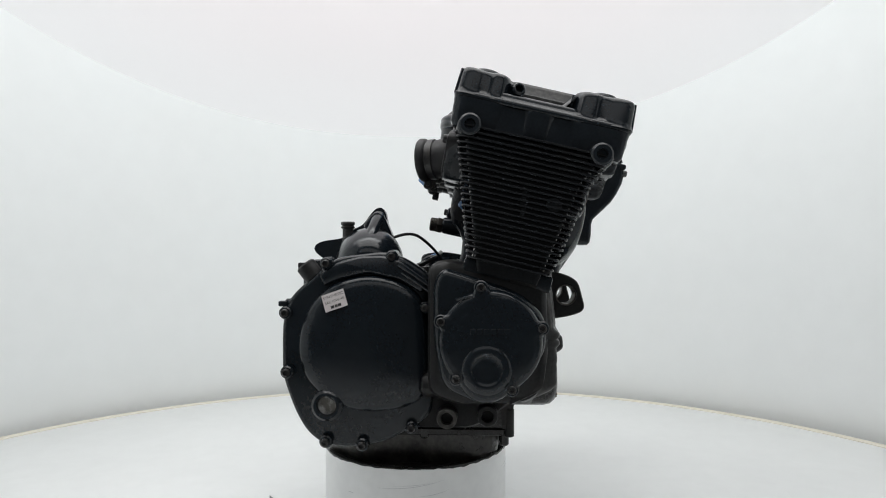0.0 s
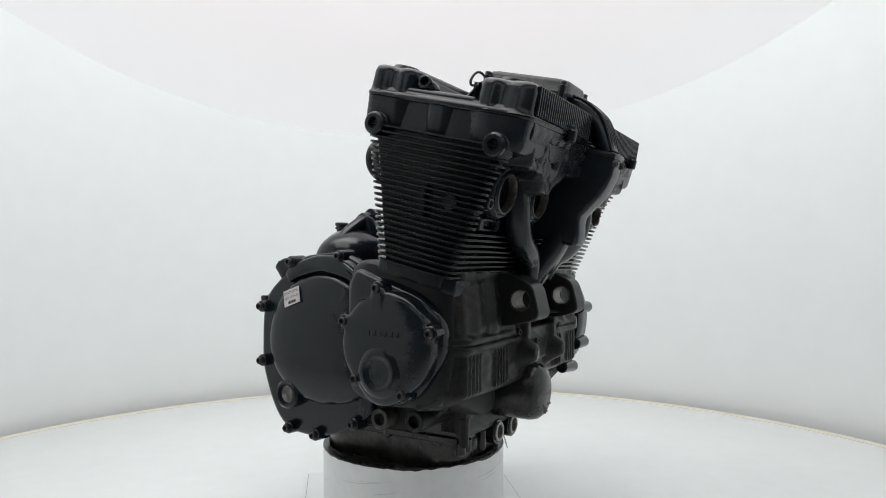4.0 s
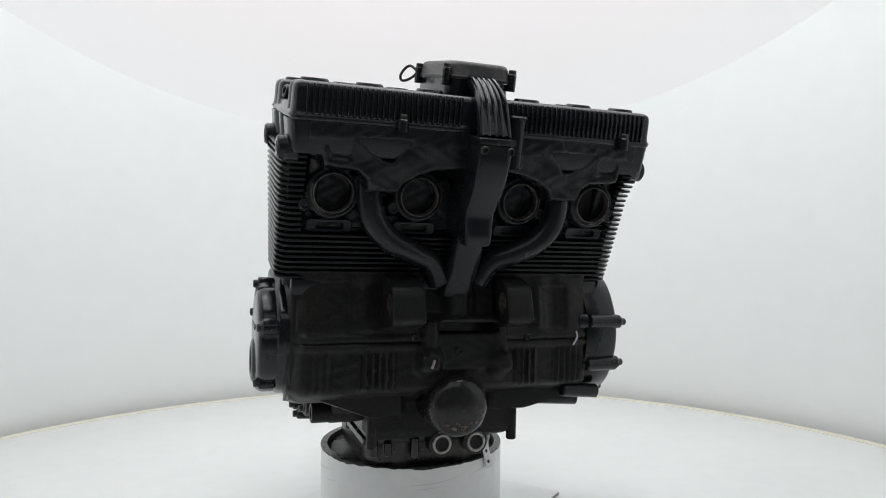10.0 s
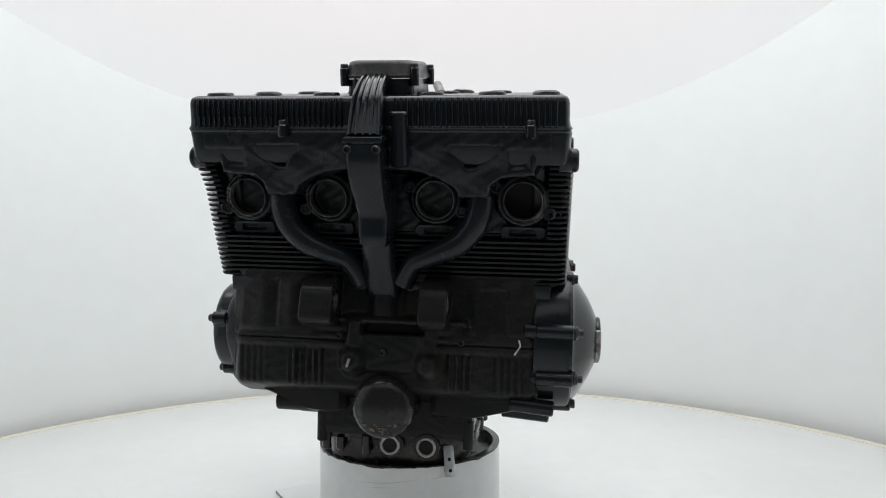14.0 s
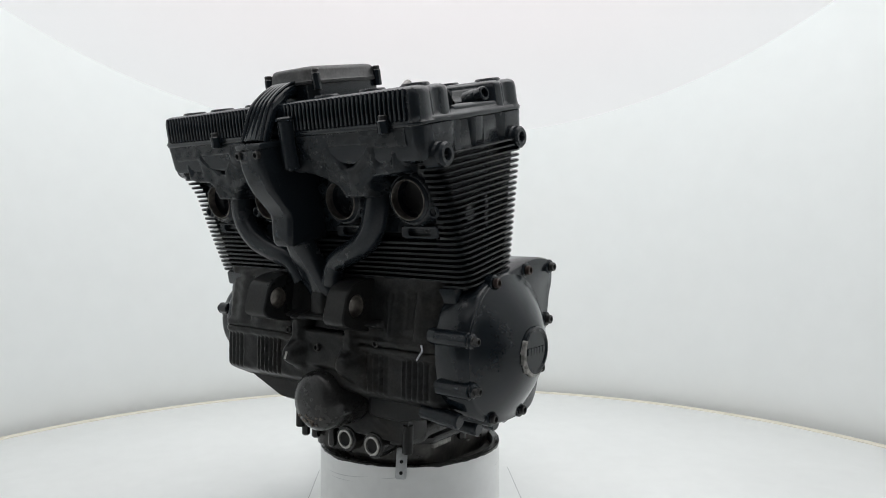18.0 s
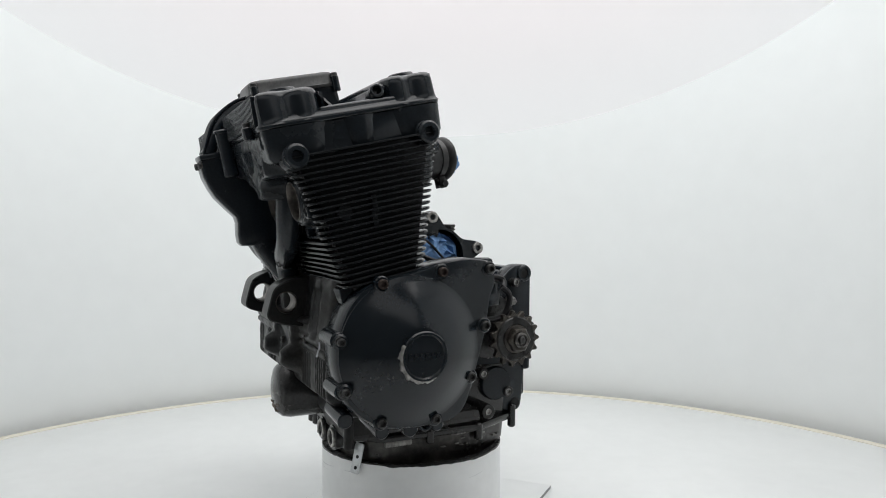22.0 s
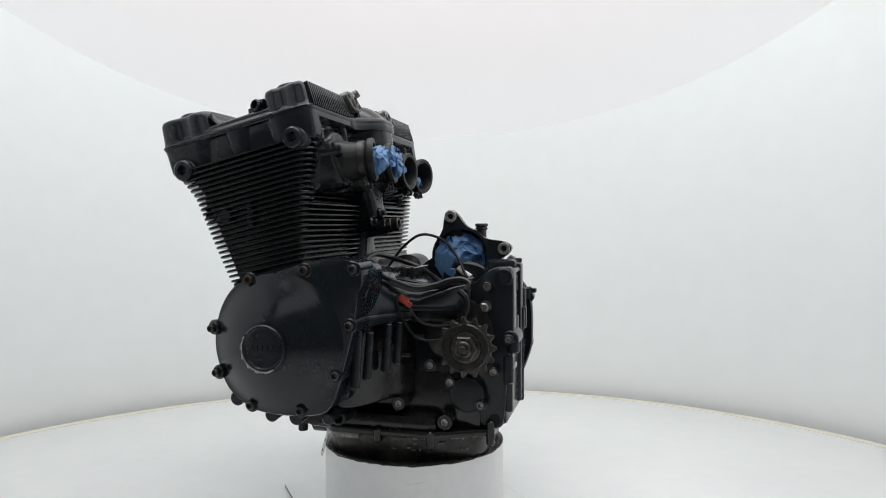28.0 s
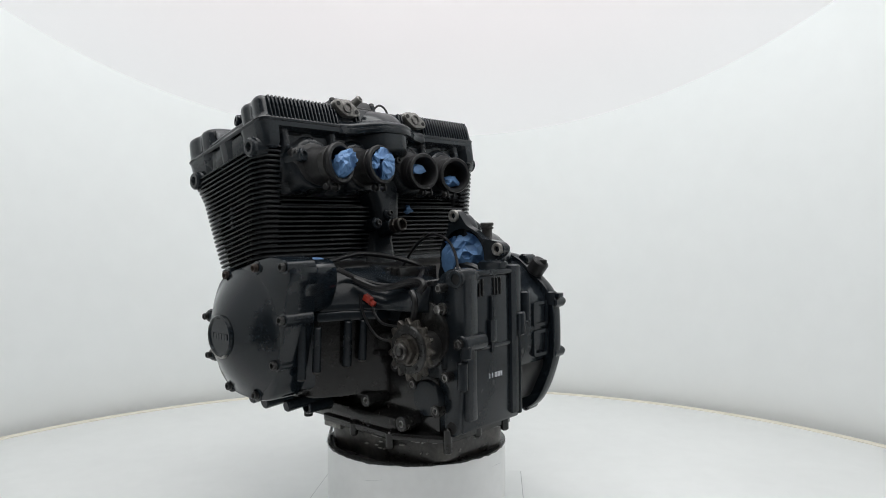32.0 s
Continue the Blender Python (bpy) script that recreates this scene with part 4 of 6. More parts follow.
def intakes(engine):
    for i, (x, xr) in enumerate(((0.1010, 0.114), (0.0330, 0.039), (-0.0500, -0.056), (-0.1145, -0.129))):
        p, q = Vector((xr, 0.05, 0.160)), Vector((x, (0.104, 0.104, 0.099, 0.099)[i], (0.1522, 0.1538, 0.1495, 0.1466)[i]))
        d = (q - p).normalized()
        u = d.orthogonal().normalized()
        w = d.cross(u)
        L = (q - p).length
        # a rubber boot: broad foot, waist, thick rolled lip, open bore
        bm = bmesh.new()
        prof = [(0.0, 0.0290), (L - 0.038, 0.0262), (L - 0.030, 0.0238), (L - 0.020, 0.0226), (L - 0.0100, 0.0226), (L - 0.0085, 0.0242), (L - 0.0070, 0.0256), (L - 0.0020, 0.0262), (L, 0.0250), (L, 0.0212), (L - 0.002, 0.0198), (L - 0.030, 0.0190)]
        grid_faces(bm, [[bm.verts.new(p + d * h + (u * math.cos(2 * math.pi * k / 36) + w * math.sin(2 * math.pi * k / 36)) * a) for k in range(36)] for h, a in prof], True, (False, False))
        boot = part("intake_boot", bm, RUBBER, engine, "", HEAD)
        bm = bmesh.new()
        pipe_ring(bm, q - d * 0.0195, q - d * 0.0110, 0.0240, 0.0220, 36, 0.0006)
        part("hose_clamp", bm, BLACK_BOLT, boot, "dark steel hose clamp")
        bm = bmesh.new()
        e = (0.006, -0.004, -0.010, 0.010)[i]
        c = q - d * 0.0150 + Vector((e, 0, -0.0262))
        for k in (-1, 1):
            box(bm, c.x + k * 0.0062 - 0.0010, c.x + k * 0.0062 + 0.0010, c.y - 0.0042, c.y + 0.0042, c.z - 0.0085, c.z + 0.0050, 0.0006)
        cyl(bm, (c.x - 0.0105, c.y, c.z - 0.0035), (c.x + 0.0105, c.y, c.z - 0.0035), 0.0024, 10)
        cyl(bm, (c.x + 0.0095, c.y, c.z - 0.0035), (c.x + 0.0130, c.y, c.z - 0.0035), 0.0042, 12, 0.0006)
        part("clamp_screw", bm, BLACK_BOLT, boot)
        bm = bmesh.new()
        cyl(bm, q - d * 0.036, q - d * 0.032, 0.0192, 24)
        part("intake_bore", bm, HOLE, boot, "near-black disc painted as intake bore shade")
        bm = bmesh.new()
        o = joined_circles((xr, 0.160), [(xr, 0.160, 0.0285), (xr - 0.029, 0.172, 0.0085), (xr + 0.029, 0.172, 0.0085), (xr - 0.018, 0.168, 0.016), (xr + 0.018, 0.168, 0.016)], 72)
        shell(bm, "y", o, [(0.05, 0), (0.0680, 0.0), (0.0705, 0.0010), (0.0715, 0.0030)])
        part("boot_flange", bm, RUBBER, boot)
        for dx in (-0.029, 0.029):
            b = part("bolt", BLACK_SOCKET, None, boot)
            b.matrix_basis = facing((xr + dx, 0.0700, 0.172), (0, 1, 0))
    # side lug and the fitting below the boots
    bm = bmesh.new()
    cyl(bm, (0.150, 0.040, 0.171), (0.137, 0.076, 0.169), 0.0115, 18, 0.0025, 0.0090)
    pipe_ring(bm, (0.1380, 0.073, 0.169), (0.1362, 0.0785, 0.1688), 0.0085, 0.0042, 18, 0.001)
    part("intake_lug", bm, PAINT, engine, "", HEAD)
    chain_tunnel(engine)


def holed(bm, axis, outline, c, r, h0, h1, n=48):
    """A plate of an outline with a round hole through it; the outline is seen whole from the hole's middle."""
    c = Vector(c)
    m = len(outline)
    outer = []
    for k in range(n):
        a = 2 * math.pi * k / n
        d = Vector((math.cos(a), math.sin(a)))
        best = 0.0
        for i in range(m):
            p, e = outline[i] - c, outline[(i + 1) % m] - outline[i]
            det = d.x * -e.y + e.x * d.y
            if abs(det) > 1e-12:
                t = (p.x * -e.y + e.x * p.y) / det
                u = (d.x * p.y - d.y * p.x) / det
                if t > 0 and -1e-6 <= u <= 1 + 1e-6:
                    best = max(best, t)
        outer.append(c + d * best)
    inner = circle(c.x, c.y, r, n)
    s = 0.0015 if h1 > h0 else -0.0015
    near = [c + (p - c) * (1 - 0.0015 / max(0.004, (p - c).length)) for p in outer]
    rings = [[bm.verts.new(put(axis, p.x, p.y, h)) for p in o] for o, h in ((inner, h0), (near, h0), (outer, h0 + s), (outer, h1 - s), (near, h1), (inner, h1))]
    rings.append(rings[0])
    grid_faces(bm, rings, True, (False, False))
    return bm


def crankcase(engine):
    prof = rounded([(-0.118, 0.075), (-0.140, 0.100), (-0.160, 0.112), (-0.163, 0.15), (-0.160, 0.222), (-0.07, 0.2445), (-0.045, 0.236), (-0.02, 0.208),
                    (0.085, 0.206), (0.118, 0.192), (0.125, 0.10), (0.10, 0.05), (-0.08, 0.05)], 0.01, 3)
    bm = bmesh.new()
    slab(bm, "x", prof, -0.138, 0.050, 0.003)
    case = part("crankcase", bm, CASE, engine)
    # front bulkhead to both sides
    fprof = rounded([(-0.158, 0.105), (-0.163, 0.15), (-0.160, 0.222), (-0.05, 0.248), (-0.03, 0.24), (-0.03, 0.10), (-0.06, 0.088), (-0.14, 0.09)], 0.012, 3)
    bm = bmesh.new()
    slab(bm, "x", fprof, 0.040, 0.168, 0.003)
    part("alternator_housing", bm, CASE, case)
    bm = bmesh.new()
    slab(bm, "x", fprof, -0.125, -0.195, 0.011)
    part("crank_end_housing", bm, CASE, case)
    # sloping lower half: two wings and a narrow trunk
    wing_r = rounded([(-0.06, 0.118), (-0.158, 0.118), (-0.168, 0.108), (-0.168, 0.096), (-0.10, 0.070), (-0.06, 0.070)], 0.006, 3)
    wing_l = rounded([(0.04, 0.118), (0.155, 0.118), (0.165, 0.106), (0.163, 0.090), (0.088, 0.072), (0.04, 0.072)], 0.006, 3)
    bm = bmesh.new()
    slab(bm, "y", wing_r, -0.150, -0.02, 0.006)
    part("lower_wing", bm, CASE, case)
    bm = bmesh.new()
    slab(bm, "y", wing_l, -0.150, -0.045, 0.006)
    part("lower_wing", bm, CASE, case)
    for x in (-0.094, 0.082):
        bm = bmesh.new()
        cyl(bm, (x, -0.1235, 0.030), (x, -0.1235, 0.064), 0.0062, 14, 0.001)
        part("skirt_foot", bm, CASE, case)
    for y, z in ((-0.050, 0.0658), (-0.0962, 0.0689)):
        bm = bmesh.new()
        pipe_ring(bm, (-0.09, y, z), (-0.160, y, z), 0.0118, 0.0068, 22, 0.001)
        lug = part("side_boss", bm, DULL if y > -0.06 else CASE, case, "worn bare boss" if y > -0.06 else "")
        bm = bmesh.new()
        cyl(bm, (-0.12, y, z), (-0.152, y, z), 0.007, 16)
        part("boss_bore", bm, HOLE, lug, "near-black disc painted as boss bore shade")
    bm = bmesh.new()
    box(bm, -0.099, 0.058, -0.120, 0.105, 0.034, 0.11, 0.006)
    box(bm, 0.03, 0.0845, -0.120, 0.056, 0.034, 0.060, 0.010)
    part("lower_case", bm, OIL, case)
    bm = bmesh.new()
    box(bm, -0.099, -0.055, -0.126, -0.09, 0.040, 0.10, 0.006)
    part("lower_buttress", bm, CASE, case)
    bm = bmesh.new()
    box(bm, 0.050, 0.0865, -0.126, -0.09, 0.040, 0.10, 0.006)
    part("lower_buttress", bm, CASE, case)
    front_casting(case)
    # frame lugs: hooked plates with a bushed hole
    for xa, xb in ((0.034, 0.064), (-0.096, -0.060)):
        bm = bmesh.new()
        o = rounded([(-0.150, 0.234), (-0.188, 0.230), (-0.207, 0.221), (-0.2165, 0.184), (-0.196, 0.177), (-0.150, 0.170)], 0.009, 4)
        holed(bm, "x", o, (-0.1925, 0.2030), 0.0128, xa, xb)
        lug = part("frame_lug", bm, CASE, case)
        bm = bmesh.new()
        pipe_ring(bm, (xa + 0.002, -0.1925, 0.2030), (xb - 0.002, -0.1925, 0.2030), 0.0126, 0.0112, 24, 0.0003)
        part("lug_bush", bm, RING, lug, "worn bright metal bush")
    return case


def oil_filter(engine):
    bm = bmesh.new()
    c = circle(-0.0085, 0.0870, 0.0355, 36)
    loft(bm, "y", c, [(-0.118, 0.0), (-0.172, 0.0), (-0.181, 0.002), (-0.187, 0.007), (-0.190, 0.016), (-0.191, 0.034)])
    f = part("oil_filter", bm, GRIME, engine, "black oil filter with scratched dome")
    rnd = random.Random(4)
    for k in range(16):
        bm = bmesh.new()
        a = radians(rnd.gauss(268, 26))
        rr = 0.0345 * rnd.uniform(0.45, 0.86)
        x, z = -0.0085 + rr * math.cos(a), 0.0870 + rr * math.sin(a)
        y = -0.1905 + 0.0105 * max(0.0, rr / 0.0355 - 0.42) ** 1.6
        w, h = rnd.uniform(0.0008, 0.0030), rnd.uniform(0.0006, 0.0020)
        loft(bm, "y", [Vector((x + w * math.cos(j) * (1 + 0.5 * math.sin(3 * j + k)), z + h * math.sin(j))) for j in [2 * math.pi * u / 9 for u in range(9)]], [(y + 0.0015, 0), (y - 0.0006, 0.0002)])
        part("paint_chip", bm, RUST, f, "rusty chipped spot")
    # bores of the oil cooler lines
    for x in (-0.0098, 0.0334):
        bm = bmesh.new()
        cyl(bm, (x, -0.10, 0.031), (x, -0.1285, 0.031), 0.0155, 24, 0.001)
        b = part("line_boss", bm, GRIME, engine)
        bm = bmesh.new()
        pipe_ring(bm, (x, -0.124, 0.031), (x, -0.1310, 0.031), 0.0118, 0.0085, 28, 0.0008)
        part("line_ring", bm, ALU, b, "bright machined sealing ring")
        bm = bmesh.new()
        cyl(bm, (x, -0.1255, 0.031), (x, -0.1292, 0.031), 0.0088, 20)
        part("line_bore", bm, HOLE, b, "near-black disc painted as line bore shade")


def sump(engine):
    bm = bmesh.new()
    loft(bm, "z", circle(-0.008, 0.0, 0.1095, 48), [(-0.018, 0.004), (-0.012, 0.0), (-0.006, 0.001), (-0.004, 0.004)])
    o = even(rounded([(-0.099, -0.095), (-0.080, -0.1165), (0.034, -0.1165), (0.082, -0.082), (0.0870, 0.046), (0.056, 0.1140), (-0.062, 0.1140), (-0.099, 0.066)], 0.020, 5), 0.008)
    rings = []
    for z, d, reach in ((-0.016, 0.012, 0.1125), (-0.004, 0.009, 0.1150), (0.0045, 0.007, 0.1165), (0.0085, 0.006, 0.128), (0.0135, 0.0055, 0.2), (0.024, 0.0045, 0.2), (0.0335, 0.0035, 0.2)):
        ring = []
        for p in inset(o, d):
            v = p - Vector((-0.009, -0.002))
            ring.append(bm.verts.new((*(Vector((-0.009, -0.002)) + v * min(1.0, reach / v.length)), z)))
        rings.append(ring)
    grid_faces(bm, rings)
    pan = part("oil_pan", bm, PAN, engine, "oily stained alloy oil pan")
    bm = bmesh.new()
    o2 = rounded([(-0.102, -0.118), (0.054, -0.118), (0.088, -0.082), (0.0895, 0.050), (0.057, 0.1175), (-0.064, 0.1175), (-0.102, 0.07)], 0.006)
    loft(bm, "z", o2, [(0.0325, 0.001), (0.0335, 0), (0.0395, 0), (0.0405, 0.001)])
    part("pan_flange", bm, OIL, pan)
    # dull strips and scraped flecks along the seam
    slant = pose(0.0715, 0.0825, 0, 0, 0, math.degrees(math.atan2(0.0645, -0.0320)))
    sides = ((pose(-0.004, 0.1130, 0), 0.108), (slant, 0.066), (pose(0.0872, 0.018, 0, 0, 0, 90), 0.060))
    rnd = random.Random(8)
    for k in range(42):
        m, L = sides[k % 3]
        bm = bmesh.new()
        w, h = rnd.uniform(0.0012, 0.0075), rnd.uniform(0.0004, 0.0016)
        z = rnd.choice((0.0322, 0.0318, 0.0312, 0.0322, 0.017, 0.025)) + rnd.uniform(-0.002, 0.0012)
        o = rounded([(-w / 2, -h / 2), (w * rnd.uniform(-0.2, 0.2), -h / 2 - rnd.uniform(0, 0.0012)), (w / 2, -h / 3), (w / 2, h / 2), (0, h / 2 + rnd.uniform(0, 0.0008)), (-w / 2, h / 3)], 0.0006, 2)
        side = -1 if k % 3 == 0 else 1
        slab(bm, "y", o, side * 0.008, side * 0.0034, 0.0001)
        part("scraped_fleck", bm, DULL_ALU, pan, "scraped bare aluminium", m @ pose(rnd.uniform(-L / 2 + 0.008, L / 2 - 0.008), 0, z))
    for x, y, z0, z1 in ((-0.098, -0.02, 0.02, 0.042), (-0.09, 0.082, 0.014, 0.042), (-0.09, -0.118, 0.01, 0.042), (-0.0405, -0.120, 0.006, 0.040), (-0.073, -0.117, 0.010, 0.036), (0.0865, 0.048, 0.012, 0.042),
                       (0.0865, -0.02, 0.016, 0.042), (0.0565, 0.1165, 0.0125, 0.052), (-0.052, 0.1165, 0.017, 0.042), (0.0, 0.1145, 0.02, 0.042)):
        bm = bmesh.new()
        cyl(bm, (x, y, z0 + 0.008), (x, y, z1), 0.0054, 14, 0.002)
        part("pan_lug", bm, OIL, pan)
    bm = bmesh.new()
    box(bm, 0.0825, 0.0885, -0.080, -0.045, 0.0265, 0.0335, 0.0015)
    part("scraped_ledge", bm, DULL_ALU, pan, "scraped bare alloy ledge")
    # loose hose bracket
    bm = bmesh.new()
    slab(bm, "y", rounded([(-0.0066, 0.0190), (0.0066, 0.0190), (0.0066, -0.0170), (-0.0066, -0.0170)], 0.003), 0.0006, -0.0006, 0.0002)
    st = part("metal_strip", bm, ZINC, engine, "bright zinc-plated strip hanging over the drum rim", Matrix.Translation((0.0582, -0.1045, 0.0078)) @ Matrix.Rotation(radians(31.5), 4, "Z") @ Matrix.Rotation(radians(-16.5), 4, "X"))
    for z in (-0.010, 0.003):
        bm = bmesh.new()
        cyl(bm, (0, -0.0004, z), (0, -0.0009, z), 0.0022, 14)
        part("strip_hole", bm, HOLE, st, "near-black disc painted as strip hole shade")


def clutch_cover(engine):
    o = even(rounded([(0.080, 0.249), (0.023, 0.2555), (0.0, 0.249), (-0.034, 0.227), (-0.024, 0.195), (-0.028, 0.157), (-0.031, 0.116), (-0.034, 0.0685), (-0.005, 0.048),
                      (0.027, 0.0335), (0.062, 0.0280), (0.094, 0.0315), (0.112, 0.0445), (0.125, 0.065), (0.1345, 0.088), (0.1425, 0.112), (0.1430, 0.153), (0.1420, 0.178), (0.1355, 0.198), (0.127, 0.209), (0.104, 0.229)], 0.016, 4), 0.005)
    bm = bmesh.new()
    shell(bm, "x", o, [(-0.130, 0.0015), (-0.132, 0), (-0.1435, 0), (-0.1462, 0.0010), (-0.1478, 0.0030), (-0.1485, 0.0060)])
    cv = part("clutch_cover", bm, SATIN, engine)
    # low wide dome with a rounded edge
    d = even(rounded([(0.079, 0.2215), (0.0411, 0.2305), (0.006, 0.2235), (-0.020, 0.206), (-0.0275, 0.18), (-0.0290, 0.12), (-0.0253, 0.0875), (0.0008, 0.0745), (0.0459, 0.0700), (0.0798, 0.0790), (0.1000, 0.0930), (0.115, 0.111), (0.1235, 0.141), (0.1195, 0.171), (0.105, 0.200)], 0.022, 5), 0.005)
    c = Vector((0.047, 0.150))
    prof = [(-0.146, 1.0), (-0.1520, 0.994), (-0.1555, 0.980), (-0.1580, 0.958), (-0.1600, 0.925), (-0.1618, 0.87), (-0.1636, 0.78), (-0.1652, 0.65), (-0.1664, 0.48), (-0.1671, 0.28), (-0.1673, 0.08)]
    bm = bmesh.new()
    grid_faces(bm, [[bm.verts.new((h, *(c + (p - c) * k))) for p in d] for h, k in prof])
    part("clutch_dome", bm, SATIN, cv, "", None, 60)
    # raised crown over the top, with two ridges at its front end
    crown = even(rounded([(0.099, 0.2300), (0.075, 0.2435), (0.050, 0.2500), (0.022, 0.2505), (0.000, 0.2440), (-0.0300, 0.2225), (-0.0215, 0.2065), (0.005, 0.2225), (0.0411, 0.2305), (0.0795, 0.2215), (0.092, 0.2140)], 0.006, 4), 0.005)
    bm = bmesh.new()
    shell(bm, "x", crown, [(-0.143, 0), (-0.1530, 0.0), (-0.1556, 0.0012), (-0.1570, 0.0034)])
    part("cover_crown", bm, SATIN, cv)
    for k in range(2):
        bm = bmesh.new()
        sweep(bm, [(-0.1565, 0.006 - 0.004 * k, 0.2400 - 0.0085 * k), (-0.1575, -0.012 - 0.003 * k, 0.2290 - 0.0085 * k), (-0.1560, -0.0290, 0.2170 - 0.0065 * k)], 0.0021, 8)
        part("crown_ridge", bm, SATIN, cv)
    P = ((0.0136, 0.2495), (0.0895, 0.2415), (0.1370, 0.1846), (0.1350, 0.1161), (0.0895, 0.0370), (0.0474, 0.0340), (-0.0095, 0.0540), (-0.0303, 0.1134), (-0.0245, 0.1910))
    bolts(cv, [(-0.1560, y, z) for y, z in P], (-1, 0, 0), COVER_BOLT)
    for y, z in P:
        bm = bmesh.new()
        cyl(bm, (-0.132, y, z), (-0.1565, y, z), 0.0084, 18, 0.0016, 0.0074)
        part("bolt_boss", bm, SATIN, cv)
    bm = bmesh.new()
    box(bm, -0.146, -0.134, 0.1380, 0.1480, 0.1910, 0.1975, 0.0015)
    part("edge_tab", bm, SATIN, cv)
    # filler cap and sight glass
    bm = bmesh.new()
    cyl(bm, (-0.136, 0.106, 0.224), (-0.136, 0.119, 0.2405), 0.0120, 20, 0.002)
    box(bm, -0.139, -0.133, 0.106, 0.127, 0.2355, 0.2425, 0.002)
    part("filler_cap", bm, RUBBER, cv, "black oil filler cap")
    bm = bmesh.new()
    pipe_ring(bm, (-0.138, 0.087, 0.0795), (-0.1640, 0.087, 0.0795), 0.0178, 0.0105, 32, 0.003)
    ring = part("sight_ring", bm, SATIN, cv)
    bm = bmesh.new()
    cyl(bm, (-0.138, 0.087, 0.0795), (-0.1590, 0.087, 0.0795), 0.0106, 24)
    part("sight_glass", bm, GLASS, ring, "cloudy oil sight glass")
    return cv


LEFT = Matrix(((0, 0, 1, 0), (1, 0, 0, 0), (0, 1, 0, 0), (0, 0, 0, 1)))      # local x -> +y, y -> z, z -> +x
RIGHT = Matrix(((0, 0, -1, 0), (-1, 0, 0, 0), (0, 1, 0, 0), (0, 0, 0, 1)))   # local x -> -y, y -> z, z -> -x


def sticker(engine):
    m = Matrix.Translation((-0.1652, 0.0775, 0.1995)) @ RIGHT @ Matrix.Rotation(radians(-10), 4, "X") @ Matrix.Rotation(radians(-7), 4, "Y") @ Matrix.Rotation(radians(18), 4, "Z")
    bm = bmesh.new()
    box(bm, -0.0135, 0.0135, -0.0100, 0.0100, 0, 0.0006, 0)
    s = part("paper_label", bm, LABEL, engine, "white paper oil label with black print", m)
    for text, size, yy in (("SYNTHETIC", 0.0047, 0.0042), ("SAE 10W-40", 0.0045, -0.0018)):
        cu = bpy.data.curves.new("print", "FONT")
        cu.body, cu.size, cu.align_x = text, size, "CENTER"
        ob = new("printed_words", cu)
        dg = bpy.context.evaluated_depsgraph_get()
        me = bpy.data.meshes.new_from_object(ob.evaluated_get(dg))
        bpy.data.objects.remove(ob)
        me.materials.clear()
        me.materials.append(INK)
        part("printed_words", me, None, s, "black printed words", pose(0, yy, 0.0008))
    for w, q in ((0.004, -0.004), (0.003, 0.0005), (0.004, 0.0045)):
        bm = bmesh.new()
        box(bm, q - w / 2, q + w / 2, -0.0080, -0.0048, 0.0007, 0.0009, 0)
        part("handwritten_bar", bm, INK, s, "", pose(0, 0, 0, 0, 0, 0))


def logo_bars(parent, m, n=6, w=0.0045, h=0.0062, gap=0.0012, material=None):
    """A word mark as plain raised blocks."""
    bm = bmesh.new()
    box(bm, -w / 2, w / 2, -h / 2, h / 2, -0.001, 0.0005, 0.0002, 1)
    me = mesh_of(bm, "mark_block", material or PAINT)
    for k in range(n):
        part("mark_block", me, None, parent, "", m @ pose((k - (n - 1) / 2) * (w + gap), 0, 0))


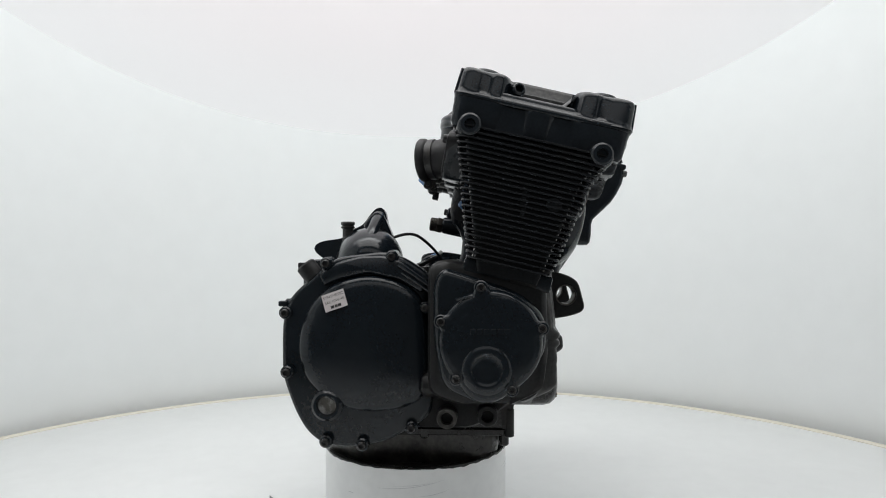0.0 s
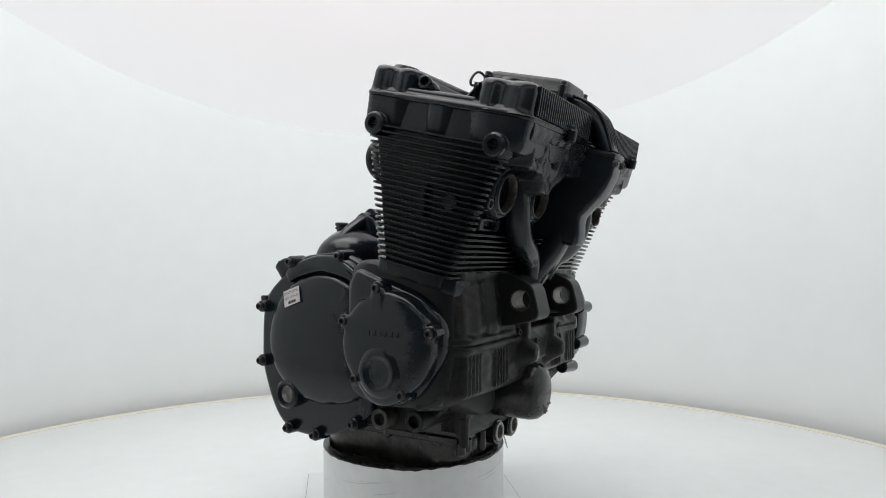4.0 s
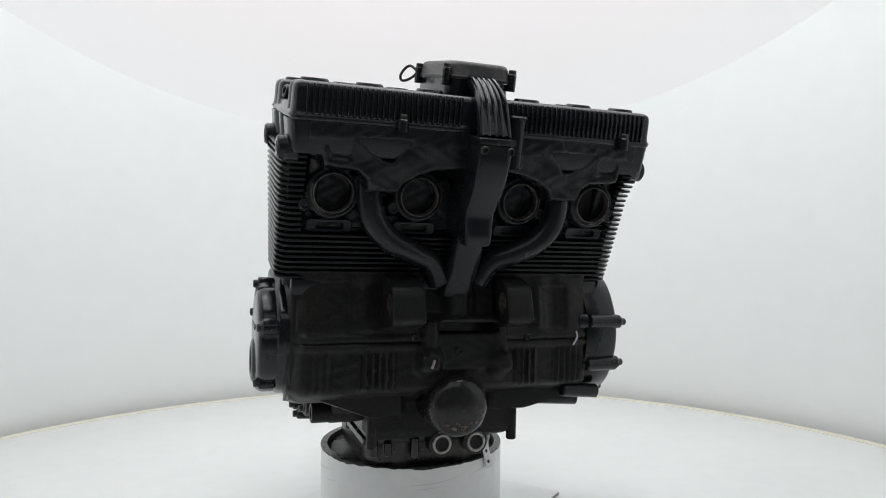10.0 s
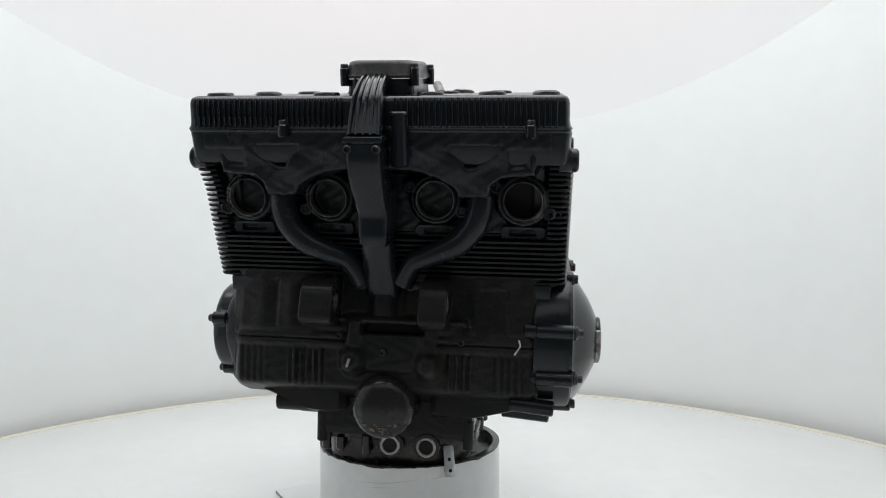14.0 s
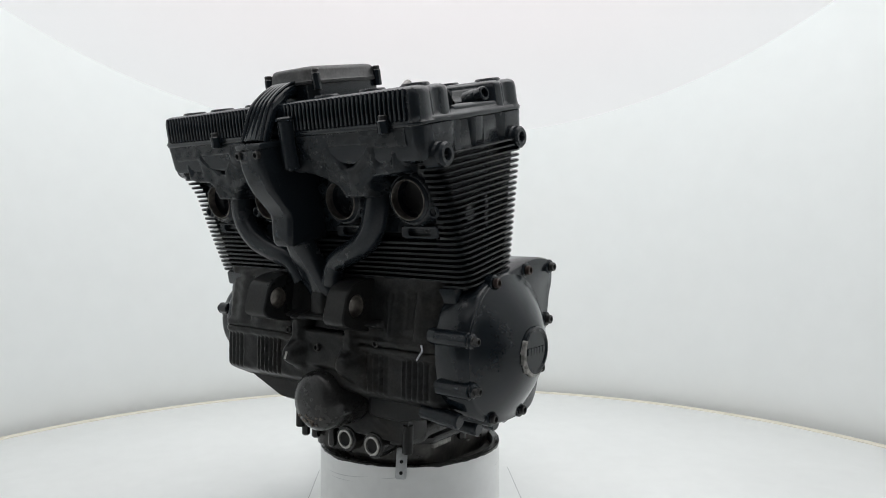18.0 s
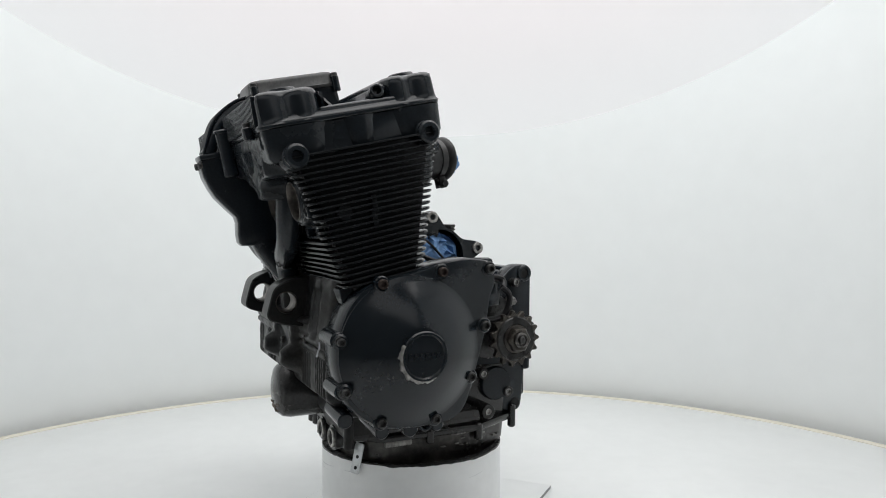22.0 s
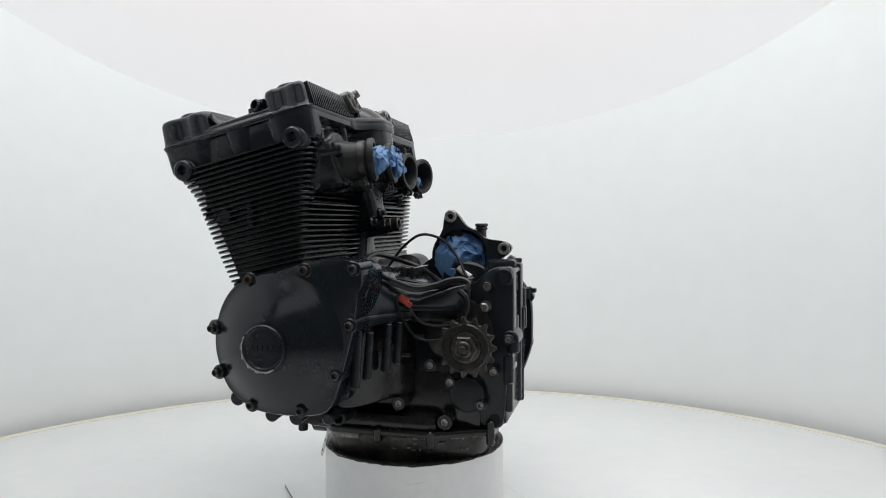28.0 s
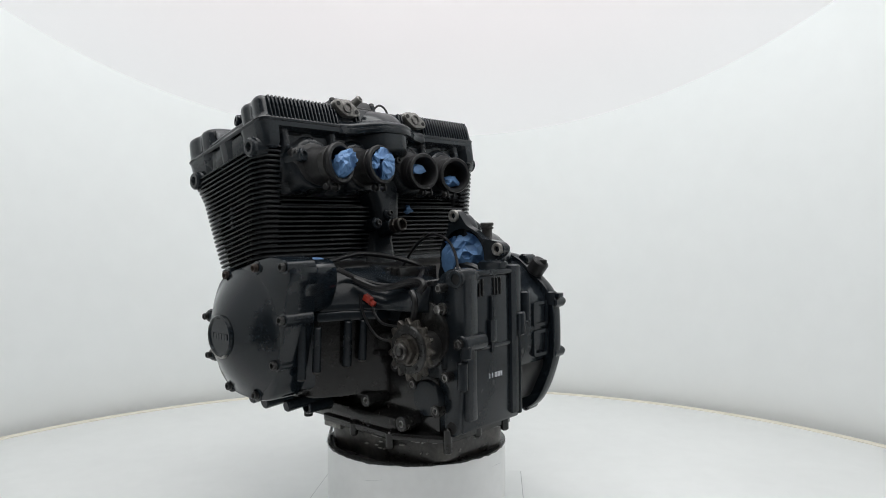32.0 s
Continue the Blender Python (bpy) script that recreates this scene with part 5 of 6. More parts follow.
def pickup_cover(engine):
    bm = bmesh.new()
    o = even(rounded([(-0.037, 0.222), (-0.047, 0.2385), (-0.0874, 0.2255), (-0.1295, 0.2115), (-0.157, 0.188), (-0.159, 0.150), (-0.130, 0.106), (-0.092, 0.090), (-0.047, 0.108), (-0.037, 0.16)], 0.016, 5), 0.005)
    shell(bm, "x", o, [(-0.175, 0), (-0.194, 0.0), (-0.1985, 0.0012), (-0.2015, 0.0038), (-0.2030, 0.0075)])
    base = part("pickup_housing", bm, SATIN, engine, "", pose(-0.004, 0, 0), 60)
    # thin raised rim along the housing's upper corner
    bm = bmesh.new()
    sweep(bm, [(-0.1985, -0.0400, 0.172), (-0.1985, -0.0400, 0.216), (-0.1985, -0.0440, 0.2290), (-0.1985, -0.0540, 0.2325), (-0.1985, -0.085, 0.2230)], 0.0016, 8)
    part("housing_rim", bm, SATIN, base)
    L = ((-0.0879, 0.2174), (-0.1517, 0.1749), (-0.1202, 0.1110), (-0.0621, 0.1220), (-0.0461, 0.1813))
    bm = bmesh.new()
    c = (-0.0980, 0.1600)
    o = joined_circles(c, [(*c, 0.0550), (-0.0940, 0.1270, 0.0310)] + [(y + (c[0] - y) * 0.08, z + (c[1] - z) * 0.08, 0.0092) for y, z in L], 144)
    cc = Vector(c)
    prof = [(-0.196, 1.0), (-0.2105, 1.0), (-0.2140, 0.990), (-0.2166, 0.970), (-0.2184, 0.940), (-0.2196, 0.895), (-0.2206, 0.80), (-0.2213, 0.60), (-0.2217, 0.30), (-0.2218, 0.05)]
    grid_faces(bm, [[bm.verts.new((h, *(cc + (p - cc) * k))) for p in o] for h, k in prof])
    cv = part("pickup_cover", bm, SATIN, base, "", None, 60)
    # straight ridge cut over the top of the disc
    bm = bmesh.new()
    sweep(bm, [(-0.2170, -0.0620, 0.2040), (-0.2185, -0.0800, 0.2075), (-0.2185, -0.1180, 0.2055), (-0.2170, -0.1340, 0.1950)], 0.0013, 8)
    part("disc_ridge", bm, SATIN, cv)
    bolts(base, [(-0.2170, y, z) for y, z in L], (-1, 0, 0), COVER_BOLT)
    for y, z in L:
        bm = bmesh.new()
        cyl(bm, (-0.200, y, z), (-0.2175, y, z), 0.0076, 18, 0.0012)
        part("cover_lug", bm, SATIN, cv)
    bm = bmesh.new()
    loft(bm, "x", circle(-0.0940, 0.1320, 0.0250, 48), [(-0.20, -0.006), (-0.2185, -0.0035), (-0.2215, -0.0005), (-0.2236, 0.0030), (-0.2243, 0.0065), (-0.2238, 0.0088), (-0.2222, 0.0100), (-0.2220, 0.0140)])
    part("inspection_boss", bm, SATIN, cv, "", None, 60)
    logo_bars(cv, Matrix.Translation((-0.2219, -0.0975, 0.1715)) @ RIGHT, 6, 0.0055, 0.0058, 0.0016, SATIN)


def alternator_cover(engine):
    o = rounded([(-0.1467, 0.231), (-0.0903, 0.245), (-0.0575, 0.2545), (-0.028, 0.2585), (-0.002, 0.2550), (0.0050, 0.244), (0.0045, 0.228), (-0.0005, 0.218), (-0.0060, 0.180), (-0.0126, 0.155), (-0.0207, 0.127), (-0.029, 0.100), (-0.040, 0.0865),
                 (-0.06, 0.082), (-0.0950, 0.0805), (-0.1310, 0.0845), (-0.1625, 0.107), (-0.1750, 0.142), (-0.1770, 0.176), (-0.1665, 0.208)], 0.016, 4)
    bm = bmesh.new()
    loft(bm, "x", o, [(0.155, 0.001), (0.157, 0), (0.192, 0), (0.1945, 0.0015), (0.196, 0.006)])
    cv = part("alternator_cover", bm, SATIN, engine)
    c = Vector((-0.0955, 0.1625))
    bm = bmesh.new()
    rings = []
    for h, rad in ((0.193, 0.0800), (0.1962, 0.0785), (0.1975, 0.0755), (0.2000, 0.0715), (0.2045, 0.0650), (0.2100, 0.0565), (0.2160, 0.0470), (0.2210, 0.0365), (0.2245, 0.0290), (0.2252, 0.0270)):
        rings.append([bm.verts.new((h, p.x, p.y)) for p in circle(c.x, c.y, rad, 64)])
    grid_faces(bm, rings)
    part("alternator_dome", bm, SATIN, cv)
    bm = bmesh.new()
    loft(bm, "x", circle(c.x, c.y, 0.0255, 40), [(0.220, 0), (0.2285, 0), (0.230, 0.0012), (0.230, 0.003), (0.2285, 0.0045)])
    disc = part("badge_disc", bm, SATIN, cv)
    # crescent of worn paint round the badge
    bm = bmesh.new()
    rings = [[], [], [], []]
    for k in range(31):
        a = radians(150 + 150 * k / 30)
        w = 0.0030 * math.sin(math.pi * k / 30) ** 0.5 * (0.55 + 0.65 * math.sin(k * 1.9) * math.sin(k * 0.7)) + 0.0005
        for q, (rr, x) in enumerate(((0.0245, 0.2296), (0.0245, 0.2306), (0.0250 + w, 0.2291), (0.0250 + w, 0.2215))):
            rings[q].append(bm.verts.new((x, c.x + rr * math.cos(a), c.y + rr * math.sin(a))))
    grid_faces(bm, rings, False, (False, False))
    part("worn_crescent", bm, WORN, disc, "paint worn to bare metal")
    logo_bars(disc, Matrix.Translation((0.2290, c.x, c.y)) @ LEFT, 6, 0.0052, 0.0072, 0.0010, SATIN)
    P = [(-0.0617, 0.2440), (-0.129, 0.2330), (-0.1745, 0.1785), (-0.1700, 0.127), (-0.0095, 0.1848), (-0.0264, 0.1305), (-0.0045, 0.2462), (-0.129, 0.092), (-0.068, 0.0895)]
    for y, z in P:
        bm = bmesh.new()
        cyl(bm, (0.157, y, z), (0.1972, y, z), 0.0084, 18, 0.0012)
        part("bolt_boss", bm, SATIN, cv)
    bolts(cv, [(0.1962, y, z) for y, z in P[2:]], (1, 0, 0), BOLT_ME)
    bolts(cv, [(0.1962, y, z) for y, z in P[:2]], (1, 0, 0), RUSTY_BOLT, "rust-tinged socket bolt")
    # lugs under the cover
    for y, z, x0, x1, rr in ((-0.160, 0.092, 0.13, 0.178, 0.0085), (-0.118, 0.0740, 0.12, 0.174, 0.0080), (-0.086, 0.0735, 0.12, 0.176, 0.0085), (-0.050, 0.0725, 0.11, 0.168, 0.0072)):
        bm = bmesh.new()
        cyl(bm, (x0, y, z + 0.004), (x1, y, z), rr, 16, 0.0015)
        part("under_lug", bm, PAINT, cv)
    # long tapered fingers at the front rim
    for y, z in ((-0.1740, 0.178), (-0.1690, 0.128)):
        bm = bmesh.new()
        cyl(bm, (0.145, y + 0.010, z), (0.202, y, z), 0.0115, 18, 0.002, 0.0078)
        part("rim_lug", bm, SATIN, cv)
        b = part("bolt", SMALL_BOLT, None, cv)
        b.matrix_basis = facing((0.2025, y, z), (1, 0, 0))


def gearbox(engine):
    # left wall behind the sprocket, with its rear ears
    o = rounded([(0.02, 0.200), (0.075, 0.208), (0.098, 0.2215), (0.112, 0.236), (0.124, 0.2405), (0.1415, 0.2405), (0.1452, 0.230), (0.1453, 0.161), (0.1393, 0.127), (0.1340, 0.060), (0.131, 0.042), (0.116, 0.040), (0.10, 0.046), (0.02, 0.04), (-0.05, 0.05), (-0.05, 0.15)], 0.010, 3)
    bm = bmesh.new()
    slab(bm, "x", o, 0.030, 0.055, 0.003)
    g = part("gearbox_wall", bm, PAINT, engine)
    bm = bmesh.new()
    box(bm, -0.060, 0.050, 0.105, 0.1360, 0.045, 0.2315, 0.005)
    rear = part("gearbox_rear_cover", bm, PAINT, engine)
    for x0, x1, z0, z1, d in ((0.030, 0.047, 0.06, 0.238, 0.1425), (-0.061, -0.040, 0.052, 0.240, 0.1400), (-0.006, 0.0, 0.135, 0.205, 0.1405), (-0.010, 0.004, 0.148, 0.176, 0.1420), (-0.060, 0.047, 0.140, 0.146, 0.1385), (-0.060, -0.051, 0.148, 0.178, 0.1430), (-0.0585, -0.0535, 0.050, 0.150, 0.1415)):
        bm = bmesh.new()
        box(bm, x0, x1, 0.125, d, z0, z1, 0.003)
        part("cover_rib", bm, PAINT, rear)
    for k in range(3):
        for xx in (0.012, -0.022):
            bm = bmesh.new()
            box(bm, xx + 0.006 * k, xx + 0.006 * k + 0.0022, 0.1345, 0.1385, 0.205, 0.226, 0.0006, 1)
            part("vent_slot", bm, GRIME, rear)
    bm = bmesh.new()
    box(bm, -0.050, 0.042, 0.120, 0.1395, 0.2295, 0.2365, 0.0025)
    part("cover_rib", bm, PAINT, rear)
    for k, w in enumerate((0.0016, 0.0016, 0.004, 0.004, 0.003)):
        bm = bmesh.new()
        box(bm, 0.002 - 0.0055 * k - w, 0.002 - 0.0055 * k, 0.1355, 0.1372, 0.104, 0.110, 0.0003, 1)
        part("cast_mark", bm, CHALK, rear, "pale stamped mark")
    # clutch-side rear bulge
    bm = bmesh.new()
    o = rounded([(0.03, 0.246), (0.085, 0.240), (0.118, 0.205), (0.132, 0.19), (0.132, 0.12), (0.115, 0.09), (0.095, 0.055), (0.03, 0.05)], 0.014, 3)
    slab(bm, "x", o, -0.04, -0.132, 0.003)
    bul = part("clutch_housing", bm, PAINT, engine)
    for z0, z1 in ((0.115, 0.150), (0.155, 0.188)):
        bm = bmesh.new()
        o = rounded([(-0.128, z0), (-0.095, z0), (-0.095, z1), (-0.128, z1)], 0.004)
        i = [Vector((-0.1115, (z0 + z1) / 2)) + (p - Vector((-0.1115, (z0 + z1) / 2))) * 0.75 for p in o]
        rings = [[bm.verts.new((p.x, y, p.y)) for p in oo] for oo, y in ((o, 0.120), (o, 0.1345), (i, 0.1345), (i, 0.126))]
        grid_faces(bm, rings)
        part("rib_pocket", bm, PAINT, bul)
    for p, q in (((-0.136, 0.134, 0.180), (-0.136, 0.134, 0.200)), ((-0.06, 0.137, 0.15), (-0.06, 0.137, 0.18)), ((-0.075, 0.134, 0.165), (-0.075, 0.134, 0.205))):
        bm = bmesh.new()
        cyl(bm, p, q, 0.008, 14, 0.002)
        part("case_lug", bm, PAINT, bul)
    # ears on the rear edge
    bm = bmesh.new()
    pipe_ring(bm, (0.026, 0.1335, 0.2285), (0.0580, 0.1335, 0.2285), 0.0112, 0.0060, 22, 0.0012)
    ear = part("frame_ear", bm, PAINT, g)
    bm = bmesh.new()
    cyl(bm, (0.05, 0.1335, 0.2285), (0.0562, 0.1335, 0.2285), 0.0062, 18)
    part("ear_hole", bm, HOLE, ear, "near-black disc painted as bolt hole shade")
    bm = bmesh.new()
    cyl(bm, (0.02, 0.1415, 0.1535), (0.0590, 0.1415, 0.1535), 0.0105, 18, 0.0015)
    part("frame_ear", bm, PAINT, g)
    for y, z0, z1, r in ((0.1445, 0.136, 0.152, 0.0075), (0.1385, 0.098, 0.132, 0.0065), (0.112, 0.120, 0.175, 0.005)):
        bm = bmesh.new()
        cyl(bm, (0.053, y, z0), (0.053, y, z1), r, 14, 0.0015)
        part("ear_column", bm, PAINT, g)
    bm = bmesh.new()
    cyl(bm, (0.051, 0.1225, 0.052), (0.0558, 0.1225, 0.052), 0.0075, 20, 0.0005)
    part("ear_hole", bm, HOLE, g, "near-black disc painted as bolt hole shade")
    # sprocket and nut
    cy, cz = 0.0952, 0.1480
    n = 15
    bm = bmesh.new()
    o = []
    for k in range(n):
        for da, rr in ((-0.44, 0.0308), (-0.30, 0.0316), (-0.20, 0.0342), (-0.09, 0.0366), (0.09, 0.0366), (0.20, 0.0342), (0.30, 0.0316), (0.44, 0.0308)):
            a = 2 * math.pi * (k + da) / n
            o.append(Vector((cy + rr * math.cos(a), cz + rr * math.sin(a))))
    loft(bm, "x", o, [(0.090, 0.001), (0.0908, 0), (0.0962, 0), (0.097, 0.001)])
    sp = part("sprocket", bm, OILY_STEEL, engine, "worn oily steel front sprocket")
    bm = bmesh.new()
    pipe_ring(bm, (0.092, cy, cz), (0.0990, cy, cz), 0.0285, 0.0185, 40, 0.0016)
    part("damper_ring", bm, GRIME, sp, "oily black damper ring")
    bm = bmesh.new()
    loft(bm, "x", circle(cy, cz, 0.0185, 36), [(0.094, 0), (0.0995, 0), (0.1003, 0.0012)])
    part("lock_washer", bm, OILY_STEEL, sp)
    bm = bmesh.new()
    loft(bm, "x", circle(cy, cz, 0.0165, 6), [(0.0995, 0.0005), (0.1075, 0), (0.109, 0.002), (0.109, 0.006)])
    nut = part("sprocket_nut", bm, OILY_STEEL, sp, "large worn hex nut")
    bm = bmesh.new()
    pipe_ring(bm, (0.100, cy, cz), (0.1125, cy, cz), 0.0098, 0.0068, 24, 0.0008)
    cyl(bm, (0.10, cy, cz), (0.1105, cy, cz), 0.0070, 20)
    part("output_shaft", bm, STEEL, nut, "bright ring of the shaft end")
    bm = bmesh.new()
    cyl(bm, (0.108, cy, cz), (0.1145, cy, cz), 0.0045, 16, 0.0008)
    part("shaft_tip", bm, BOLT, nut)
    bm = bmesh.new()
    cyl(bm, (0.050, cy, cz), (0.0915, cy, cz), 0.018, 24)
    part("shaft_sleeve", bm, BOLT, sp)
    for a, rr, rad in ((93, 0.0238, 0.0052), (35, 0.0238, 0.0026), (250, 0.0238, 0.0046), (305, 0.0238, 0.0030), (160, 0.0238, 0.0040)):
        p = (cy + rr * math.cos(radians(a)), cz + rr * math.sin(radians(a)))
        bm = bmesh.new()
        cyl(bm, (0.094, *p), (0.0994, *p), rad, 14)
        part("sprocket_hole", bm, HOLE, sp, "near-black disc painted as sprocket hole shade")
    # release cover and bolts round the sprocket
    bm = bmesh.new()
    loft(bm, "x", circle(0.0880, 0.0835, 0.0225, 32), [(0.050, 0), (0.0615, 0), (0.0635, 0.0015), (0.064, 0.006)])
    part("release_cover", bm, PAINT, g)
    for x, y, z, rr in ((0.0670, 0.1055, 0.0715, 0.0072), (0.0670, 0.0672, 0.0984, 0.0072), (0.0912, 0.0086, 0.0742, 0.0082), (0.0719, 0.0433, 0.1190, 0.0080), (0.0840, 0.0648, 0.0529, 0.0095),
                        (0.0680, 0.1146, 0.2177, 0.0058), (0.0665, 0.1218, 0.1135, 0.0062), (0.0647, 0.1402, 0.1539, 0.0062), (0.080, 0.030, 0.043, 0.007)):
        bm = bmesh.new()
        pipe_ring(bm, (0.045, y, z), (x, y, z), rr, 0.0042, 18, 0.0008)
        part("bolt_boss", bm, GRIME, g)
        b = part("bolt", BRIGHT_BOLT, None, g, "bright socket bolt")
        b.matrix_basis = facing((x - 0.0058, y, z), (1, 0, 0))
    bm = bmesh.new()
    loft(bm, "x", circle(0.111, 0.1924, 0.0058, 6), [(0.050, 0), (0.0655, 0), (0.067, 0.0015)])
    cyl(bm, (0.05, 0.111, 0.1924), (0.0585, 0.111, 0.1924), 0.0074, 18)
    part("hex_bolt", bm, SHINY, g, "bright hex bolt")
    # castings between alternator and gearbox
    bm = bmesh.new()
    pipe_ring(bm, (0.10, -0.0504, 0.0656), (0.138, -0.0504, 0.0656), 0.0090, 0.0052, 22, 0.0015)
    part("lower_frame_lug", bm, PAINT, g)
    for x, y, z0, z1, rr in ((0.1687, -0.0135, 0.111, 0.176, 0.0058), (0.152, -0.006, 0.118, 0.172, 0.0055), (0.112, 0.002, 0.120, 0.176, 0.0060), (0.094, 0.010, 0.126, 0.176, 0.0055)):
        bm = bmesh.new()
        cyl(bm, (x, y - 0.002, z0), (x, y + 0.003, z1), rr, 14, 0.001, rr * 0.85)
        tube = part("case_tube", bm, PAINT, g)
        bm = bmesh.new()
        cyl(bm, (x, y - 0.002, z0 - 0.0022), (x, y - 0.002, z0 + 0.001), rr * 0.8, 14, 0.0005)
        part("tube_tip", bm, DULL, tube, "bare metal tube end")
    bm = bmesh.new()
    box(bm, 0.070, 0.158, -0.07, -0.028, 0.092, 0.236, 0.006)
    part("alternator_back", bm, PAINT, g)
    bm = bmesh.new()
    o = rounded([(-0.045, 0.248), (-0.010, 0.2535), (0.003, 0.2450), (0.003, 0.222), (-0.01, 0.19), (-0.03, 0.185)], 0.006)
    slab(bm, "x", o, 0.125, 0.172, 0.003)
    part("cover_shoulder", bm, SATIN, g)
    # upper half of the case: a smooth shoulder that slopes in behind the alternator
    def shoulder(bm, rows, z0):
        rings = []
        for y, xo, xi, zs, zt in rows:
            q = rounded([(0.01, z0), (xo, z0), (xo, zs), (xi, zt), (0.01, zt)], 0.004, 3)
            rings.append([bm.verts.new((p.x, y, p.y)) for p in q])
        grid_faces(bm, rings)
    bm = bmesh.new()
    shoulder(bm, [(-0.06, 0.152, 0.120, 0.196, 0.240), (-0.03, 0.150, 0.110, 0.196, 0.238), (-0.012, 0.140, 0.092, 0.196, 0.232), (0.0, 0.115, 0.078, 0.196, 0.224), (0.012, 0.090, 0.068, 0.195, 0.217),
                  (0.03, 0.078, 0.062, 0.193, 0.213), (0.06, 0.073, 0.060, 0.192, 0.214), (0.085, 0.070, 0.060, 0.194, 0.220), (0.093, 0.062, 0.055, 0.200, 0.220)], 0.187)
    part("case_shoulder", bm, PAINT, g)
    bm = bmesh.new()
    shoulder(bm, [(-0.06, 0.155, 0.153, 0.185, 0.188), (-0.012, 0.146, 0.143, 0.185, 0.188), (0.0, 0.120, 0.117, 0.185, 0.188), (0.012, 0.094, 0.091, 0.185, 0.188), (0.024, 0.082, 0.079, 0.185, 0.188)], 0.176)
    part("parting_step", bm, PAINT, g)
    bm = bmesh.new()
    shoulder(bm, [(-0.06, 0.150, 0.150, 0.172, 0.178), (-0.030, 0.142, 0.142, 0.172, 0.178), (-0.015, 0.120, 0.120, 0.172, 0.178), (-0.004, 0.096, 0.096, 0.172, 0.178), (0.006, 0.078, 0.078, 0.172, 0.178), (0.02, 0.060, 0.060, 0.172, 0.178)], 0.080)
    part("lower_shoulder", bm, OIL, g)
    for y, z, L in ((0.010, 0.132, 0.020), (0.03, 0.155, 0.016)):
        bm = bmesh.new()
        box(bm, 0.05, 0.076, y - L / 2, y + L / 2, z - 0.003, z + 0.003, 0.0015)
        part("case_rib", bm, GRIME, g)
    bm = bmesh.new()
    slab(bm, "x", circle(0.078, 0.160, 0.043, 36), 0.045, 0.060, 0.002)
    part("bearing_boss", bm, GRIME, g)
    # sloping roof over the gearbox
    bm = bmesh.new()
    o = rounded([(-0.03, 0.232), (0.03, 0.222), (0.08, 0.210), (0.08, 0.17), (-0.03, 0.17)], 0.008)
    slab(bm, "x", o, -0.02, 0.06, 0.004)
    part("gearbox_roof", bm, PAINT, g)
    for k in range(3):
        bm = bmesh.new()
        box(bm, -0.04, 0.03, -0.02 + 0.012 * k, -0.012 + 0.012 * k, 0.21, 0.237, 0.002)
        part("deck_slat", bm, GRIME, g)


